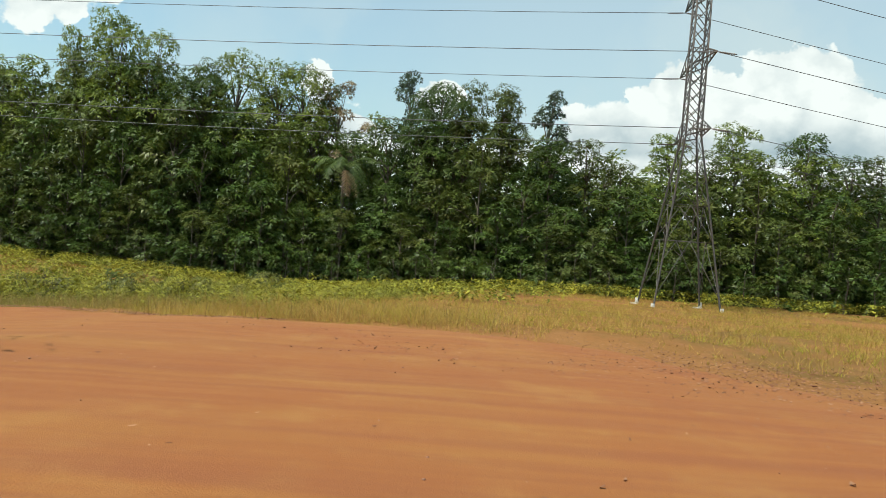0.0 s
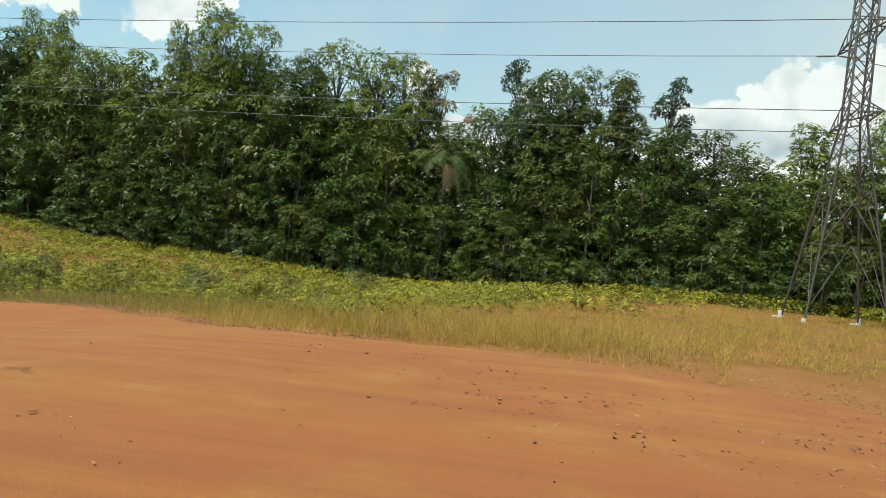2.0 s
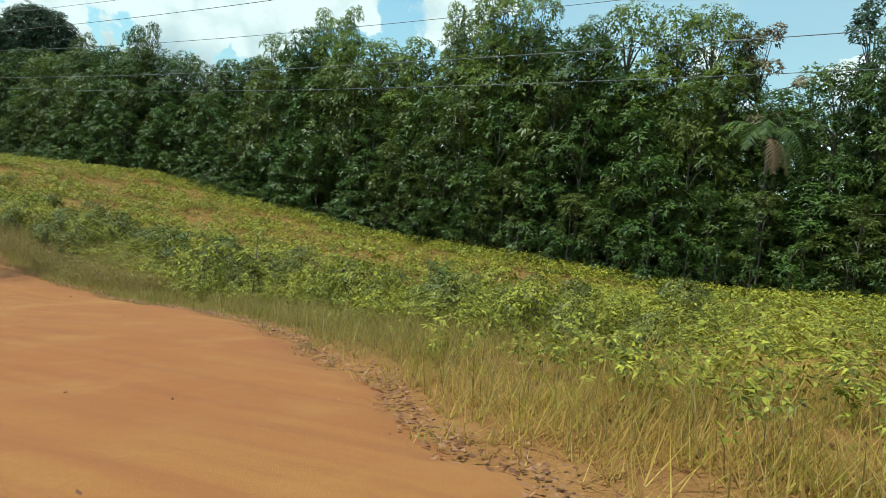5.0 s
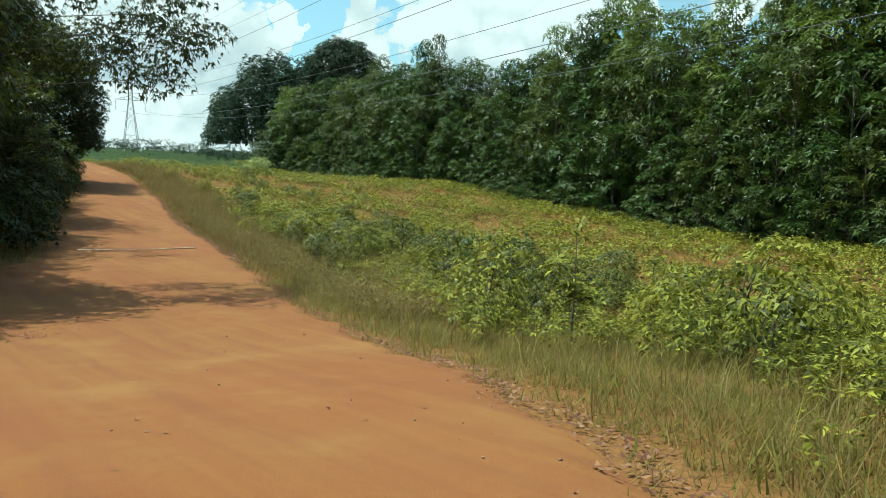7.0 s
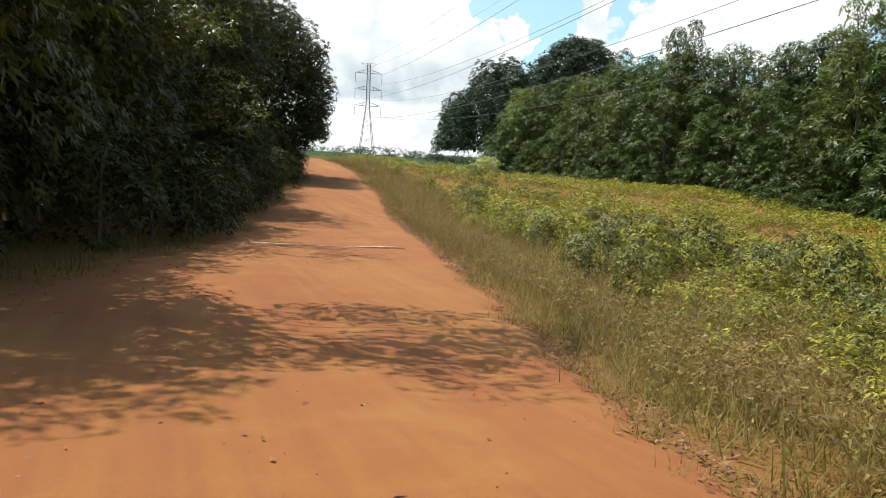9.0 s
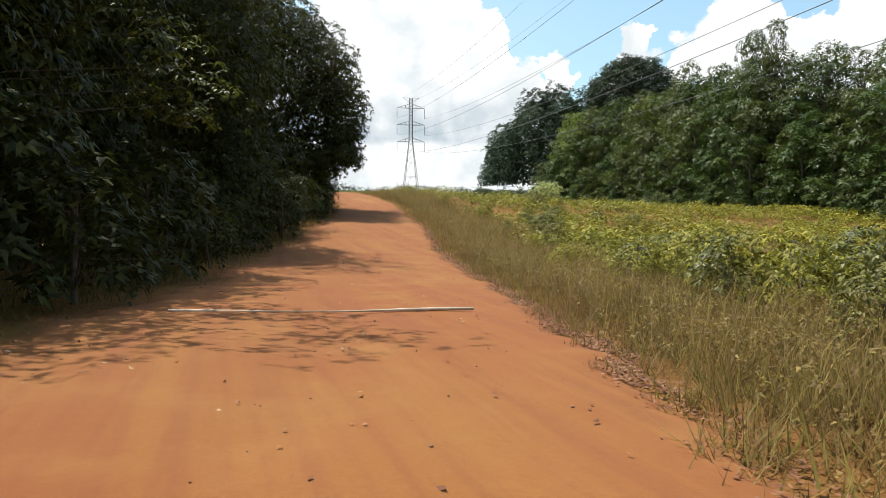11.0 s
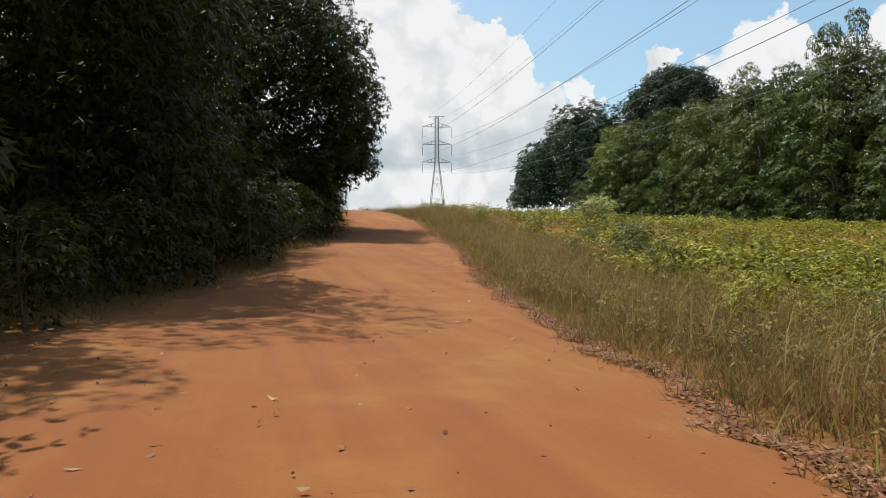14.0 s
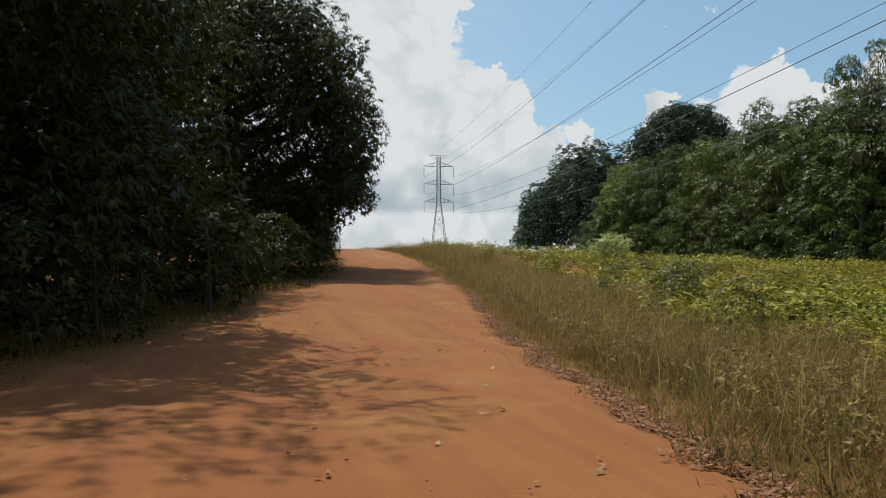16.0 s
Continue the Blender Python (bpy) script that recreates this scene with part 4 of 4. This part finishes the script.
# ---- field and verges ----
def build_field():
    rng = np.random.default_rng(41)

    def verge(u, n):
        return smooth(-0.25, 0.5, n - right_edge(u))

    # straw-coloured and green grass of the verge: leaning tufts of many sizes, and thin tall stalks
    def clumped(u, d, each, wide, low, high):
        """Blades' feet in tufts round the places u, d metres from the road's edge."""
        size = np.repeat(rng.uniform(low, high, len(u)), each)
        u, d = np.repeat(u, each), np.repeat(d, each)
        u, d = u + rng.normal(0, wide, len(u)) * size, d + rng.normal(0, wide, len(u)) * size
        n = right_edge(u) + d
        x, y = to_xy(u, n)
        return np.stack([x, y, height(x, y) - 0.01], -1), u, d, n, size

    u = 2 + 108 * rng.uniform(size=36000) ** 1.5
    d = rng.uniform(size=len(u)) ** 1.3 * 7.2 - 0.3
    keep = rng.uniform(size=len(u)) < smooth(-0.35, 0.9 - 0.6 * smooth(12, 28, u), d + (0.5 - 0.35 * smooth(12, 28, u)) * wave(u, d, 0.8, 19)) * (1 - smooth(4.0 - 0.6 * smooth(40, 60, u), 7.0, d)) * (0.35 + 0.65 * smooth(-0.6, 0.3, wave(u, d, 1.1, 9))) * smooth(1, 9, u) * (0.62 + 0.38 * smooth(12, 20, u))
    feet, u, d, n, size = clumped(u[keep], d[keep], 9, 0.10, 0.4, 1.5)
    rank = smooth(30, 46, u) * smooth(0.0, 1.0, d)
    tall = (0.10 + 0.10 * smooth(26, 34, u) + 0.24 * smooth(-0.2, 1.8, d) + 0.20 * rank) * (0.85 + 0.35 * wave(u, n, 1.5, 9) + 0.2 * wave(u, n, 0.5, 29)) * size * (1.35 - 0.45 * smooth(10, 22, u))
    pick = rng.uniform(size=len(feet)) < 0.5 + 0.15 * smooth(30, 46, u) + 0.35 * wave(u, d, 0.9, 10) - 0.15 * smooth(1, 4, d) + 0.42 * (1 - smooth(8, 20, u))
    early, late = u + rng.normal(0, 2.0, len(u)) < 15, u + rng.normal(0, 4.0, len(u)) > 42
    for name, some, mat, label in (("straw_verge_grass", early & pick, FIELD_DRY, "sunburnt straw grass along the open dirt"), ("pale_verge_grass", early & ~pick, FIELD_GREEN, "yellowish grass along the open dirt"),
                                   ("dry_verge_grass", ~early & ~late & pick, GRASS_DRY, "dry brown grass along the road's edge"), ("green_verge_grass", ~early & ~late & ~pick, GRASS_GREEN, "olive green grass of the verge"),
                                   ("brown_verge_grass", late & pick, GRASS_BROWN, "tall brown grass gone to seed along the road"), ("olive_verge_grass", late & ~pick, GRASS_OLIVE, "tall dull olive grass along the road")):
        stuff(name, [blades_at(rng, feet[some], tall[some], 0.0095, 1.7 - 0.25 * rank[some], True)], mat, label, "grass")
    take = rng.uniform(size=len(feet)) < 0.07 * smooth(0.2, 1.0, d) * (1 - smooth(4, 6.5, d))
    stuff("grass_stalks", [blades_at(rng, feet[take], 0.5 + 0.35 * rank[take], 0.011, 1.1)], GRASS_DRY, "tall dry grass stalks of the verge", "grass")
    # low grass between the start and the pylon, in tufts
    def tufts(count, keep, each, wide, u0=-30, u1=26, n0=9, n1=58):
        feet, u, n = scattered(rng, count, u0, u1, n0, n1, keep)
        feet, u, n = np.repeat(feet, each, 0), np.repeat(u, each), np.repeat(n, each)
        size = np.repeat(rng.uniform(0.45, 1.35, len(feet) // each), each)
        feet[:, :2] += rng.normal(0, wide, (len(feet), 2)) * size[:, None]
        feet[:, 2] = height(feet[:, 0], feet[:, 1]) - 0.01
        return feet, u, n, size

    def grassy(u, n):
        d = n - right_edge(u)
        return smooth(-0.3, 3.2, d + 1.2 * wave(u, n, 2.2, 31)) * (1 - 0.93 * bare_patch(u, n)) * (0.2 + 0.8 * smooth(-0.5, 0.3, wave(u, n, 3.4, 12) + 0.5 * wave(u, n, 1.0, 13)))

    feet, u, n, size = tufts(26000, grassy, 8, 0.10)
    tall = (0.17 + 0.07 * wave(u, n, 2.0, 21) + 0.05 * wave(u, n, 0.7, 24) + 0.12 * smooth(3, 12, n - right_edge(u))) * size
    pick = rng.uniform(size=len(feet)) < 0.74 + 0.25 * wave(u, n, 4.0, 22)
    stuff("dry_field_grass", [blades_at(rng, feet[pick], tall[pick], 0.012, 1.7, True)], FIELD_DRY, "patchy dry grass round the pylon's foot", "grass")
    stuff("green_field_grass", [blades_at(rng, feet[~pick], tall[~pick], 0.012, 1.7, True)], FIELD_GREEN, "patchy green grass round the pylon's foot", "grass")
    # grass of the field farther on
    feet, u, n = scattered(rng, 110000, 18, 132, 4, 62, lambda u, n: verge(u, n))
    stuff("field_grass", [blades_at(rng, feet, 0.34, 0.018, 1.3, True)], GRASS_GREEN, "olive-green grass of the open field", "grass")
    # low twiggy weeds among the verge's grass, with small dull leaves
    u = 30 + 78 * rng.uniform(size=15000) ** 1.35
    d = rng.uniform(0.1, 6.5, len(u))
    ok = rng.uniform(size=len(u)) < smooth(0.0, 1.2, d) * (0.3 + 0.7 * smooth(-0.4, 0.4, wave(u, d, 1.3, 43)))
    u, d = np.repeat(u[ok], 5), np.repeat(d[ok], 5)
    x, y = to_xy(u + rng.normal(0, 0.08, len(u)), right_edge(u) + d + rng.normal(0, 0.08, len(u)))
    lift = rng.uniform(0.06, 0.62, len(u)) * (0.85 + 0.4 * wave(u, d, 1.9, 44))
    twigs = np.stack([x, y, height(x, y) + np.maximum(lift, 0.04)], -1)
    stuff("verge_weeds", [leaves_at(rng, twigs, np.concatenate([rng.normal(0, 0.5, (len(u), 2)), np.ones((len(u), 1))], 1), 3, 0.085, 0.026, 0.4, wedge=True)], LEAF_VERGE, "dull brownish-green twiggy weeds of the verge", "weeds")
    # broad-leaved weeds, in patches with bare grass between
    def patchy(u, n):
        return smooth(-0.1, 0.3, wave(u, n, 4.2, 15) + 0.75 * wave(u, n, 1.3, 16) + 0.12 * smooth(40, 70, u))

    feet, u, n = scattered(rng, 48000, 4, 138, 4, 61, lambda u, n: smooth(5, 13, u + 0.12 * (n - 20)) * smooth(1.6 + 2.4 * smooth(36, 50, u), 5.0 + 1.5 * smooth(36, 50, u), n - right_edge(u) + 0.9 * wave(u, n, 2.0, 45)) * (1 - smooth(-2, 1, n - edge_n(u))) * patchy(u, n))
    near_feet, nu, nn = scattered(rng, 26000, 7, 76, 17, 33, lambda u, n: smooth(7, 14, u) * smooth(0.7 + 3.0 * smooth(36, 50, u), 4.2 + 2.0 * smooth(36, 50, u), n - right_edge(u) + 0.9 * wave(u, n, 2.0, 45)) * smooth(-0.3, 0.25, wave(u, n, 2.6, 18) + 0.7 * wave(u, n, 0.9, 16)))
    feet, u, n = np.concatenate([feet, near_feet]), np.concatenate([u, nu]), np.concatenate([n, nn])
    k = len(feet)
    up = np.repeat(feet, 3, 0)
    lift = np.tile([0.45, 0.72, 1.0], k)[:, None] * np.repeat(rng.uniform(0.6, 1.1, k) * (0.66 + 0.32 * wave(u, n, 2.2, 17) + 0.3 * wave(u, n, 0.8, 27)), 3)[:, None]
    lean = np.repeat(rng.normal(0, 0.25, (k, 2)), 3, 0) * lift
    up = up + np.concatenate([lean + rng.normal(0, 0.03, (3 * k, 2)), lift], 1)
    axes = np.concatenate([rng.normal(0, 0.3, (3 * k, 2)), np.ones((3 * k, 1))], 1)
    # a belt of them along the foot of the forest
    s = rng.uniform(-40, 198, 9000)
    belt = np.stack(to_xy(s, edge_n(s) - rng.exponential(1.8, len(s)) + 0.8), -1)
    belt = belt[wave(belt[:, 0], belt[:, 1], 2.4, 25) > -0.35]
    low = np.repeat(np.stack([belt[:, 0], belt[:, 1], height(belt[:, 0], belt[:, 1])], -1), 3, 0)
    low = low + np.concatenate([rng.normal(0, 0.2, (len(low), 2)), rng.uniform(0.15, 0.9, (len(low), 1))], 1)
    up = np.concatenate([up, low])
    axes = np.concatenate([axes, np.concatenate([rng.normal(0, 0.3, (len(low), 2)), np.ones((len(low), 1))], 1)])
    ua, na = to_un(up[:, 0], up[:, 1])
    close = (na < 33) & (ua < 70)
    stuff("weeds", [leaves_at(rng, up[close], axes[close], 9, 0.115, 0.04, 0.6, wedge=True)], LEAF_WEED, "yellow-green broad-leaved weeds near the road", "weeds")
    stuff("far_weeds", [leaves_at(rng, up[~close], axes[~close], 3, 0.32, 0.12, 0.6, wedge=True)], LEAF_WEED, "dense knee-high yellow-green weeds of the field", "weeds")


build_field()


def build_shrubs():
    """A scrubby belt beyond the verge, thick in places."""
    rng = np.random.default_rng(57)
    kit = [make_tree("field_shrub", 700 + i, 1.4, 0.9, 0.1, 9, 0.12, 19.0, m, "knee-high leafy shrub in the field", "shrub", 6, 0.8, 0.02, "shrubs of the field", puffs=True, broad=0.4) for i, m in enumerate((LEAF_SCRUB, LEAF_SCRUB, LEAF_WEED))]
    spots = [(u, 3.6 + rng.uniform(-0.8, 4.5) + 1.2 * math.sin(u * 0.4)) for u in np.arange(13, 62, 0.9)]
    spots += [(u, rng.uniform(4, 16)) for u in np.arange(40, 108, 1.7)] + [(u, rng.uniform(9, 17)) for u in np.arange(16, 42, 1.9)]
    for k, (u, d) in enumerate(spots):
        u = u + rng.uniform(-0.6, 0.6)
        x, y = to_xy(u, float(right_edge(u)) + d)
        m = placed(x, y, rng.uniform(0, 6.28), rng.uniform(0.5, 1.05) * (1.25 if 22 < u < 60 and d < 9 else 1.0), None, 0.03)
        if k < 3:
            kit[k].matrix_basis = m
        else:
            spawn(kit[int(rng.integers(3))], m)


build_shrubs()


def build_distance():
    """Woods beyond the crest, and the great domed tree above them."""
    rng = np.random.default_rng(71)
    lumps = []
    for u in np.arange(150, 320, 8.0):
        for n in np.arange(70 if u < 250 else 25.5 + 0.102 * (u - 54), 112 if u < 330 else 90, 9.0):
            n = n + rng.uniform(-2.5, 2.5)
            x, y = to_xy(u + rng.uniform(-3, 3), n)
            h = rng.uniform(15, 19) if u < 250 else float(np.interp(n - 0.102 * (u - 270), [43, 46, 50, 56, 62, 75, 110], [14, 19, 25, 31, 34, 34, 28])) * rng.uniform(0.9, 1.04)
            z, wide = float(height(x, y)), 3.4 + 0.1 * h
            lumps += [((x, y, z + h * 0.66), (wide, wide, h * 0.34)), ((x + rng.uniform(-3, 3), y + rng.uniform(-3, 3), z + h * 0.3), (wide, wide, h * 0.32))]
    p, w = puff_points(rng, lumps, 0.42)
    stuff("far_woods", [leaves_at(rng, p, w, 6, 1.15, 0.6, 0.3, wedge=True)], LEAF_HAZY, "dark distant woods beyond the crest", "woods")
    lumps = []
    for i in range(46):
        u, n = rng.uniform(200, 280), rng.uniform(-30, 36)
        x, y = to_xy(u, n)
        r = rng.uniform(0.35, 0.7) if rng.uniform() < 0.92 else 1.6
        lumps.append(((float(x), float(y), float(height(x, y)) + 0.5 * r), (1.5 * r, 1.5 * r, r)))
    for i in range(80):
        u, n = rng.uniform(205, 265), rng.uniform(35, 52)
        x, y = to_xy(u, n)
        r = rng.uniform(0.7, 1.3)
        lumps.append(((float(x), float(y), float(height(x, y)) + 0.4 * r), (1.6 * r, 1.6 * r, r)))
    p, w = puff_points(rng, lumps, 2.2)
    stuff("far_scrub", [leaves_at(rng, p, w, 5, 0.45, 0.2, 0.3, wedge=True)], LEAF_HAZY, "dark low scrub beyond the crest of the road", "scrub")
    dome = []
    for i in range(34):
        a, f = i * 2.4, math.sqrt((i + 0.5) / 34)
        dome.append(((9.2 * f * math.cos(a), 9.2 * f * math.sin(a), 31.4 - 6.5 * f ** 2.2 + rng.uniform(-0.5, 0.5)), (2.5, 2.5, 1.9)))
    for i in range(22):
        dome.append(((8 * math.cos(i * 2.4), 8 * math.sin(i * 2.4), 24 - 1.2 * (i % 5)), (2.8, 2.8, 2.2)))
    t = make_tree("domed_tree", 801, 33, 10, 14, 24, 0.7, 1.5, LEAF_HAZY, "giant dark tree with a domed crown above the woods", "tree", 5, 0.4, 0.9, lumps=dome, puffs=True, closed=True)
    x, y = -175.8, 117.0
    t.matrix_basis = placed(x, y, 0.4)
    sheets = []
    for first, last, per_area, leaf in ((-60, 48, 0.035, 2.4), (48, 106, 0.2, 1.1), (106, 130, 0.035, 2.4)):
        far = []
        for yaw in np.arange(first, last, 1.2):
            for k in range(2):
                d = rng.uniform(420, 620)
                x, y = -math.sin(radians(yaw)) * d, math.cos(radians(yaw)) * d
                far.append(((x, y, float(height(x, y)) + 2), (12, 12, rng.uniform(3.5, 6.5))))
        p, w = puff_points(rng, far, per_area)
        sheets.append(leaves_at(rng, p, w, 6, leaf, 0.55 * leaf, 0.3, wedge=True))
    stuff("horizon_woods", sheets, LEAF_HAZY, "line of woods on the horizon", "woods")


build_distance()


def build_litter():
    rng = np.random.default_rng(83)
    # leaf litter along the road's grassy edge, over the shady side and on the open dirt
    u = rng.uniform(8, 90, 6500)
    n = right_edge(u) + rng.normal(0.06, 0.15, len(u))
    u2 = rng.uniform(28, 105, 3200)
    n2 = left_edge(u2) + rng.exponential(1.0, len(u2)) - 0.6
    u3, n3 = rng.uniform(-12, 60, 1500), rng.uniform(0, 20, 1500)
    u4, n4 = rng.normal(-2.5, 3.6, 3600), rng.normal(13.8, 2.0, 3600)
    u6 = rng.uniform(44, 80, 5200)
    n6 = right_edge(u6) + rng.normal(0.03, 0.12, len(u6))
    u5, n5 = rng.normal(28.6, 1.2, 420), rng.normal(14.8, 0.5, 420)
    u, n = np.concatenate([u, u2, u3, u4, u5, u6]), np.concatenate([n, n2, n3, n4, n5, n6])
    x, y = to_xy(u, n)
    stuff("fallen_leaves", [flat_leaves(rng, np.stack([x, y, height(x, y) + 0.024], -1), 0.068, 0.036)], LITTER, "dry fallen leaves on the red dirt", "leaf litter")
    u, n = rng.uniform(43, 76, 150), rng.uniform(12.2, 19.0, 150)
    x, y = to_xy(u, n)
    stuff("pale_fallen_leaves", [flat_leaves(rng, np.stack([x, y, height(x, y) + 0.022], -1), 0.085, 0.045)], FROND_DEAD, "large pale dry leaves lying on the red road", "leaf litter")
    # pebbles
    u, n = rng.uniform(-14, 75, 5000), rng.uniform(-6, 21, 5000)
    ok = (n > left_edge(u)) & (n < right_edge(u) + 0.3)
    u, n = u[ok], n[ok]
    x, y = to_xy(u, n)
    r = 0.007 + 0.015 * rng.uniform(size=len(u)) ** 4
    base = np.array([(1, 0, 0), (-1, 0, 0), (0, 1, 0), (0, -1, 0), (0, 0, 0.7), (0, 0, -0.7)], float)
    jig = base[None] * rng.uniform(0.7, 1.4, (len(u), 6, 3)) * r[:, None, None]
    v = (jig + np.stack([x, y, height(x, y) + 0.022], -1)[:, None]).reshape(-1, 3)
    f = np.array([(0, 2, 4), (2, 1, 4), (1, 3, 4), (3, 0, 4), (2, 0, 5), (1, 2, 5), (3, 1, 5), (0, 3, 5)])
    stuff("pebbles", [(v, (np.arange(len(u))[:, None, None] * 6 + f[None]).reshape(-1, 3))], STONE, "small laterite pebbles strewn over the road", "pebbles")


build_litter()


# ---- single plants and finds ----
def frond(rng, bm, base, yaw, length, lift, sag, leaflet):
    """A feathered palm frond: an arched midrib with rows of narrow leaflets."""
    d = Vector((math.cos(yaw), math.sin(yaw), 0))
    line = [base + d * length * f * (0.95 - 0.25 * f) + Vector((0, 0, length * (lift * f - sag * f * f))) for f in (i / 8 for i in range(9))]
    tube(bm, line, [0.035 * (1.1 - i / 9) + 0.006 for i in range(9)], 4)
    for i in range(1, 9):
        for h in (0.0, 0.33, 0.66):
            p = line[i - 1].lerp(line[i], h)
            along = (line[i] - line[i - 1]).normalized()
            for s in (-1, 1):
                side = along.cross(Vector((0, 0, 1))).normalized() * s
                ln = leaflet * math.sin(math.pi * min(0.95, (i + h) / 9.5)) + 0.1
                tip = p + side * ln * 0.8 + along * ln * 0.45 - Vector((0, 0, ln * rng.uniform(0.25, 0.6)))
                w = along * 0.06
                bm.faces.new([bm.verts.new(q) for q in (p - w, p + w, p.lerp(tip, 0.6) + w * 0.7, tip)])


def build_palm():
    rng = np.random.default_rng(91)
    x, y = (float(q) for q in to_xy(28.5, 66.5))
    palm = tagged(new("palm_tree"), "palm at the forest edge with some dead brown fronds", "palm tree")
    palm.location = (x, y, float(height(x, y)))
    bm = bmesh.new()
    tube(bm, [(0, 0, -0.3), (0.1, 0, 3.6), (0.15, 0.05, 8.2), (0.15, 0.05, 12.0)], [0.26, 0.2, 0.18, 0.15], 9)
    part("trunk", bm, BARK, palm)
    for i in range(13):
        bm = bmesh.new()
        frond(rng, bm, Vector((0.15, 0.05, 11.9)), i * 2.4 + rng.uniform(-0.2, 0.2), rng.uniform(4.6, 5.6), rng.uniform(0.35, 0.9), rng.uniform(0.7, 1.1), 0.9)
        part("frond", bm, LEAF_SHRUB, palm)
    for a in (-1.2, -0.6):
        bm = bmesh.new()
        frond(rng, bm, Vector((0.15, 0.05, 11.6)), a, 2.7, 0.1, 1.1, 0.75)
        part("dead_frond", bm, FROND_DEAD, palm, "dry brown drooping frond")


build_palm()


def make_sapling(seed, tall, mat, label):
    rng = np.random.default_rng(seed)
    thing = tagged(new("sapling"), label, "sapling", "saplings of the field")
    bm = bmesh.new()
    tube(bm, [(0, 0, -0.05), (0.04, 0.02, tall * 0.5), (0.02, 0.06, tall)], [0.022, 0.016, 0.008], 6)
    tops = [(0.02, 0.06, tall)]
    for i in range(5):
        a, z = rng.uniform(0, 6.28), tall * rng.uniform(0.4, 0.9)
        tip = (0.42 * math.cos(a), 0.42 * math.sin(a), z + 0.22)
        tube(bm, [(0.03, 0.03, z), tip], [0.01, 0.005], 5)
        tops.append(tip)
    part("stem", bm, BARK, thing)
    p = np.repeat(np.array(tops), 7, 0) + rng.normal(0, 0.09, (42, 3))
    v, f = leaves_at(rng, p, np.tile([0.0, 0.0, 1.0], (42, 1)) + rng.normal(0, 0.3, (42, 3)), 6, 0.19, 0.05, 0.6)
    array_part("leaves", v, f, mat, thing)
    return thing


for i, (u, n, tall) in enumerate([(25.4, 22.9, 2.0), (31.5, 25.5, 1.9), (33.5, 24.2, 1.5), (37.0, 27.0, 1.7), (29.0, 27.5, 1.6), (43.0, 28.0, 1.6), (52.0, 30.5, 1.7), (21.0, 25.5, 1.4)]):
    sapling = make_sapling(900 + i, tall, LEAF_WEED if i % 2 == 0 else LEAF_SHRUB, "thin sapling with long drooping leaves above the weeds")
    sapling.matrix_basis = placed(*to_xy(u, n), i * 1.3)

pale = make_tree("pale_shrub", 950, 2.3, 1.3, 0.2, 7, 0.3, 12.0, foliage("pale_leaves", (0.30, 0.34, 0.10), (0.52, 0.55, 0.22), (0.55, 0.52, 0.2), 0.55, 0.35, 0.2),
                 "pale yellow-green shrub at the far end of the field", "shrub", 5, 0.4, 0.03)
pale.matrix_basis = placed(-102.4, 61.0)


def build_stick():
    bm = bmesh.new()
    a, b = to_xy(49.15, 14.3), to_xy(49.8, 19.1)
    line = []
    for i in range(13):
        f = i / 12
        x, y = a[0] + (b[0] - a[0]) * f + 0.07 * math.sin(5 * f), a[1] + (b[1] - a[1]) * f
        line.append((x, y, float(height(x, y)) + 0.045))
    tube(bm, line, [0.03, 0.03, 0.026, 0.02, 0.014, 0.012, 0.012, 0.014, 0.02, 0.028, 0.031, 0.03, 0.024], 7)
    tagged(part("fallen_branch", bm, DEAD_WOOD, None), "bleached bare branch lying across the dirt road", "branch")


build_stick()
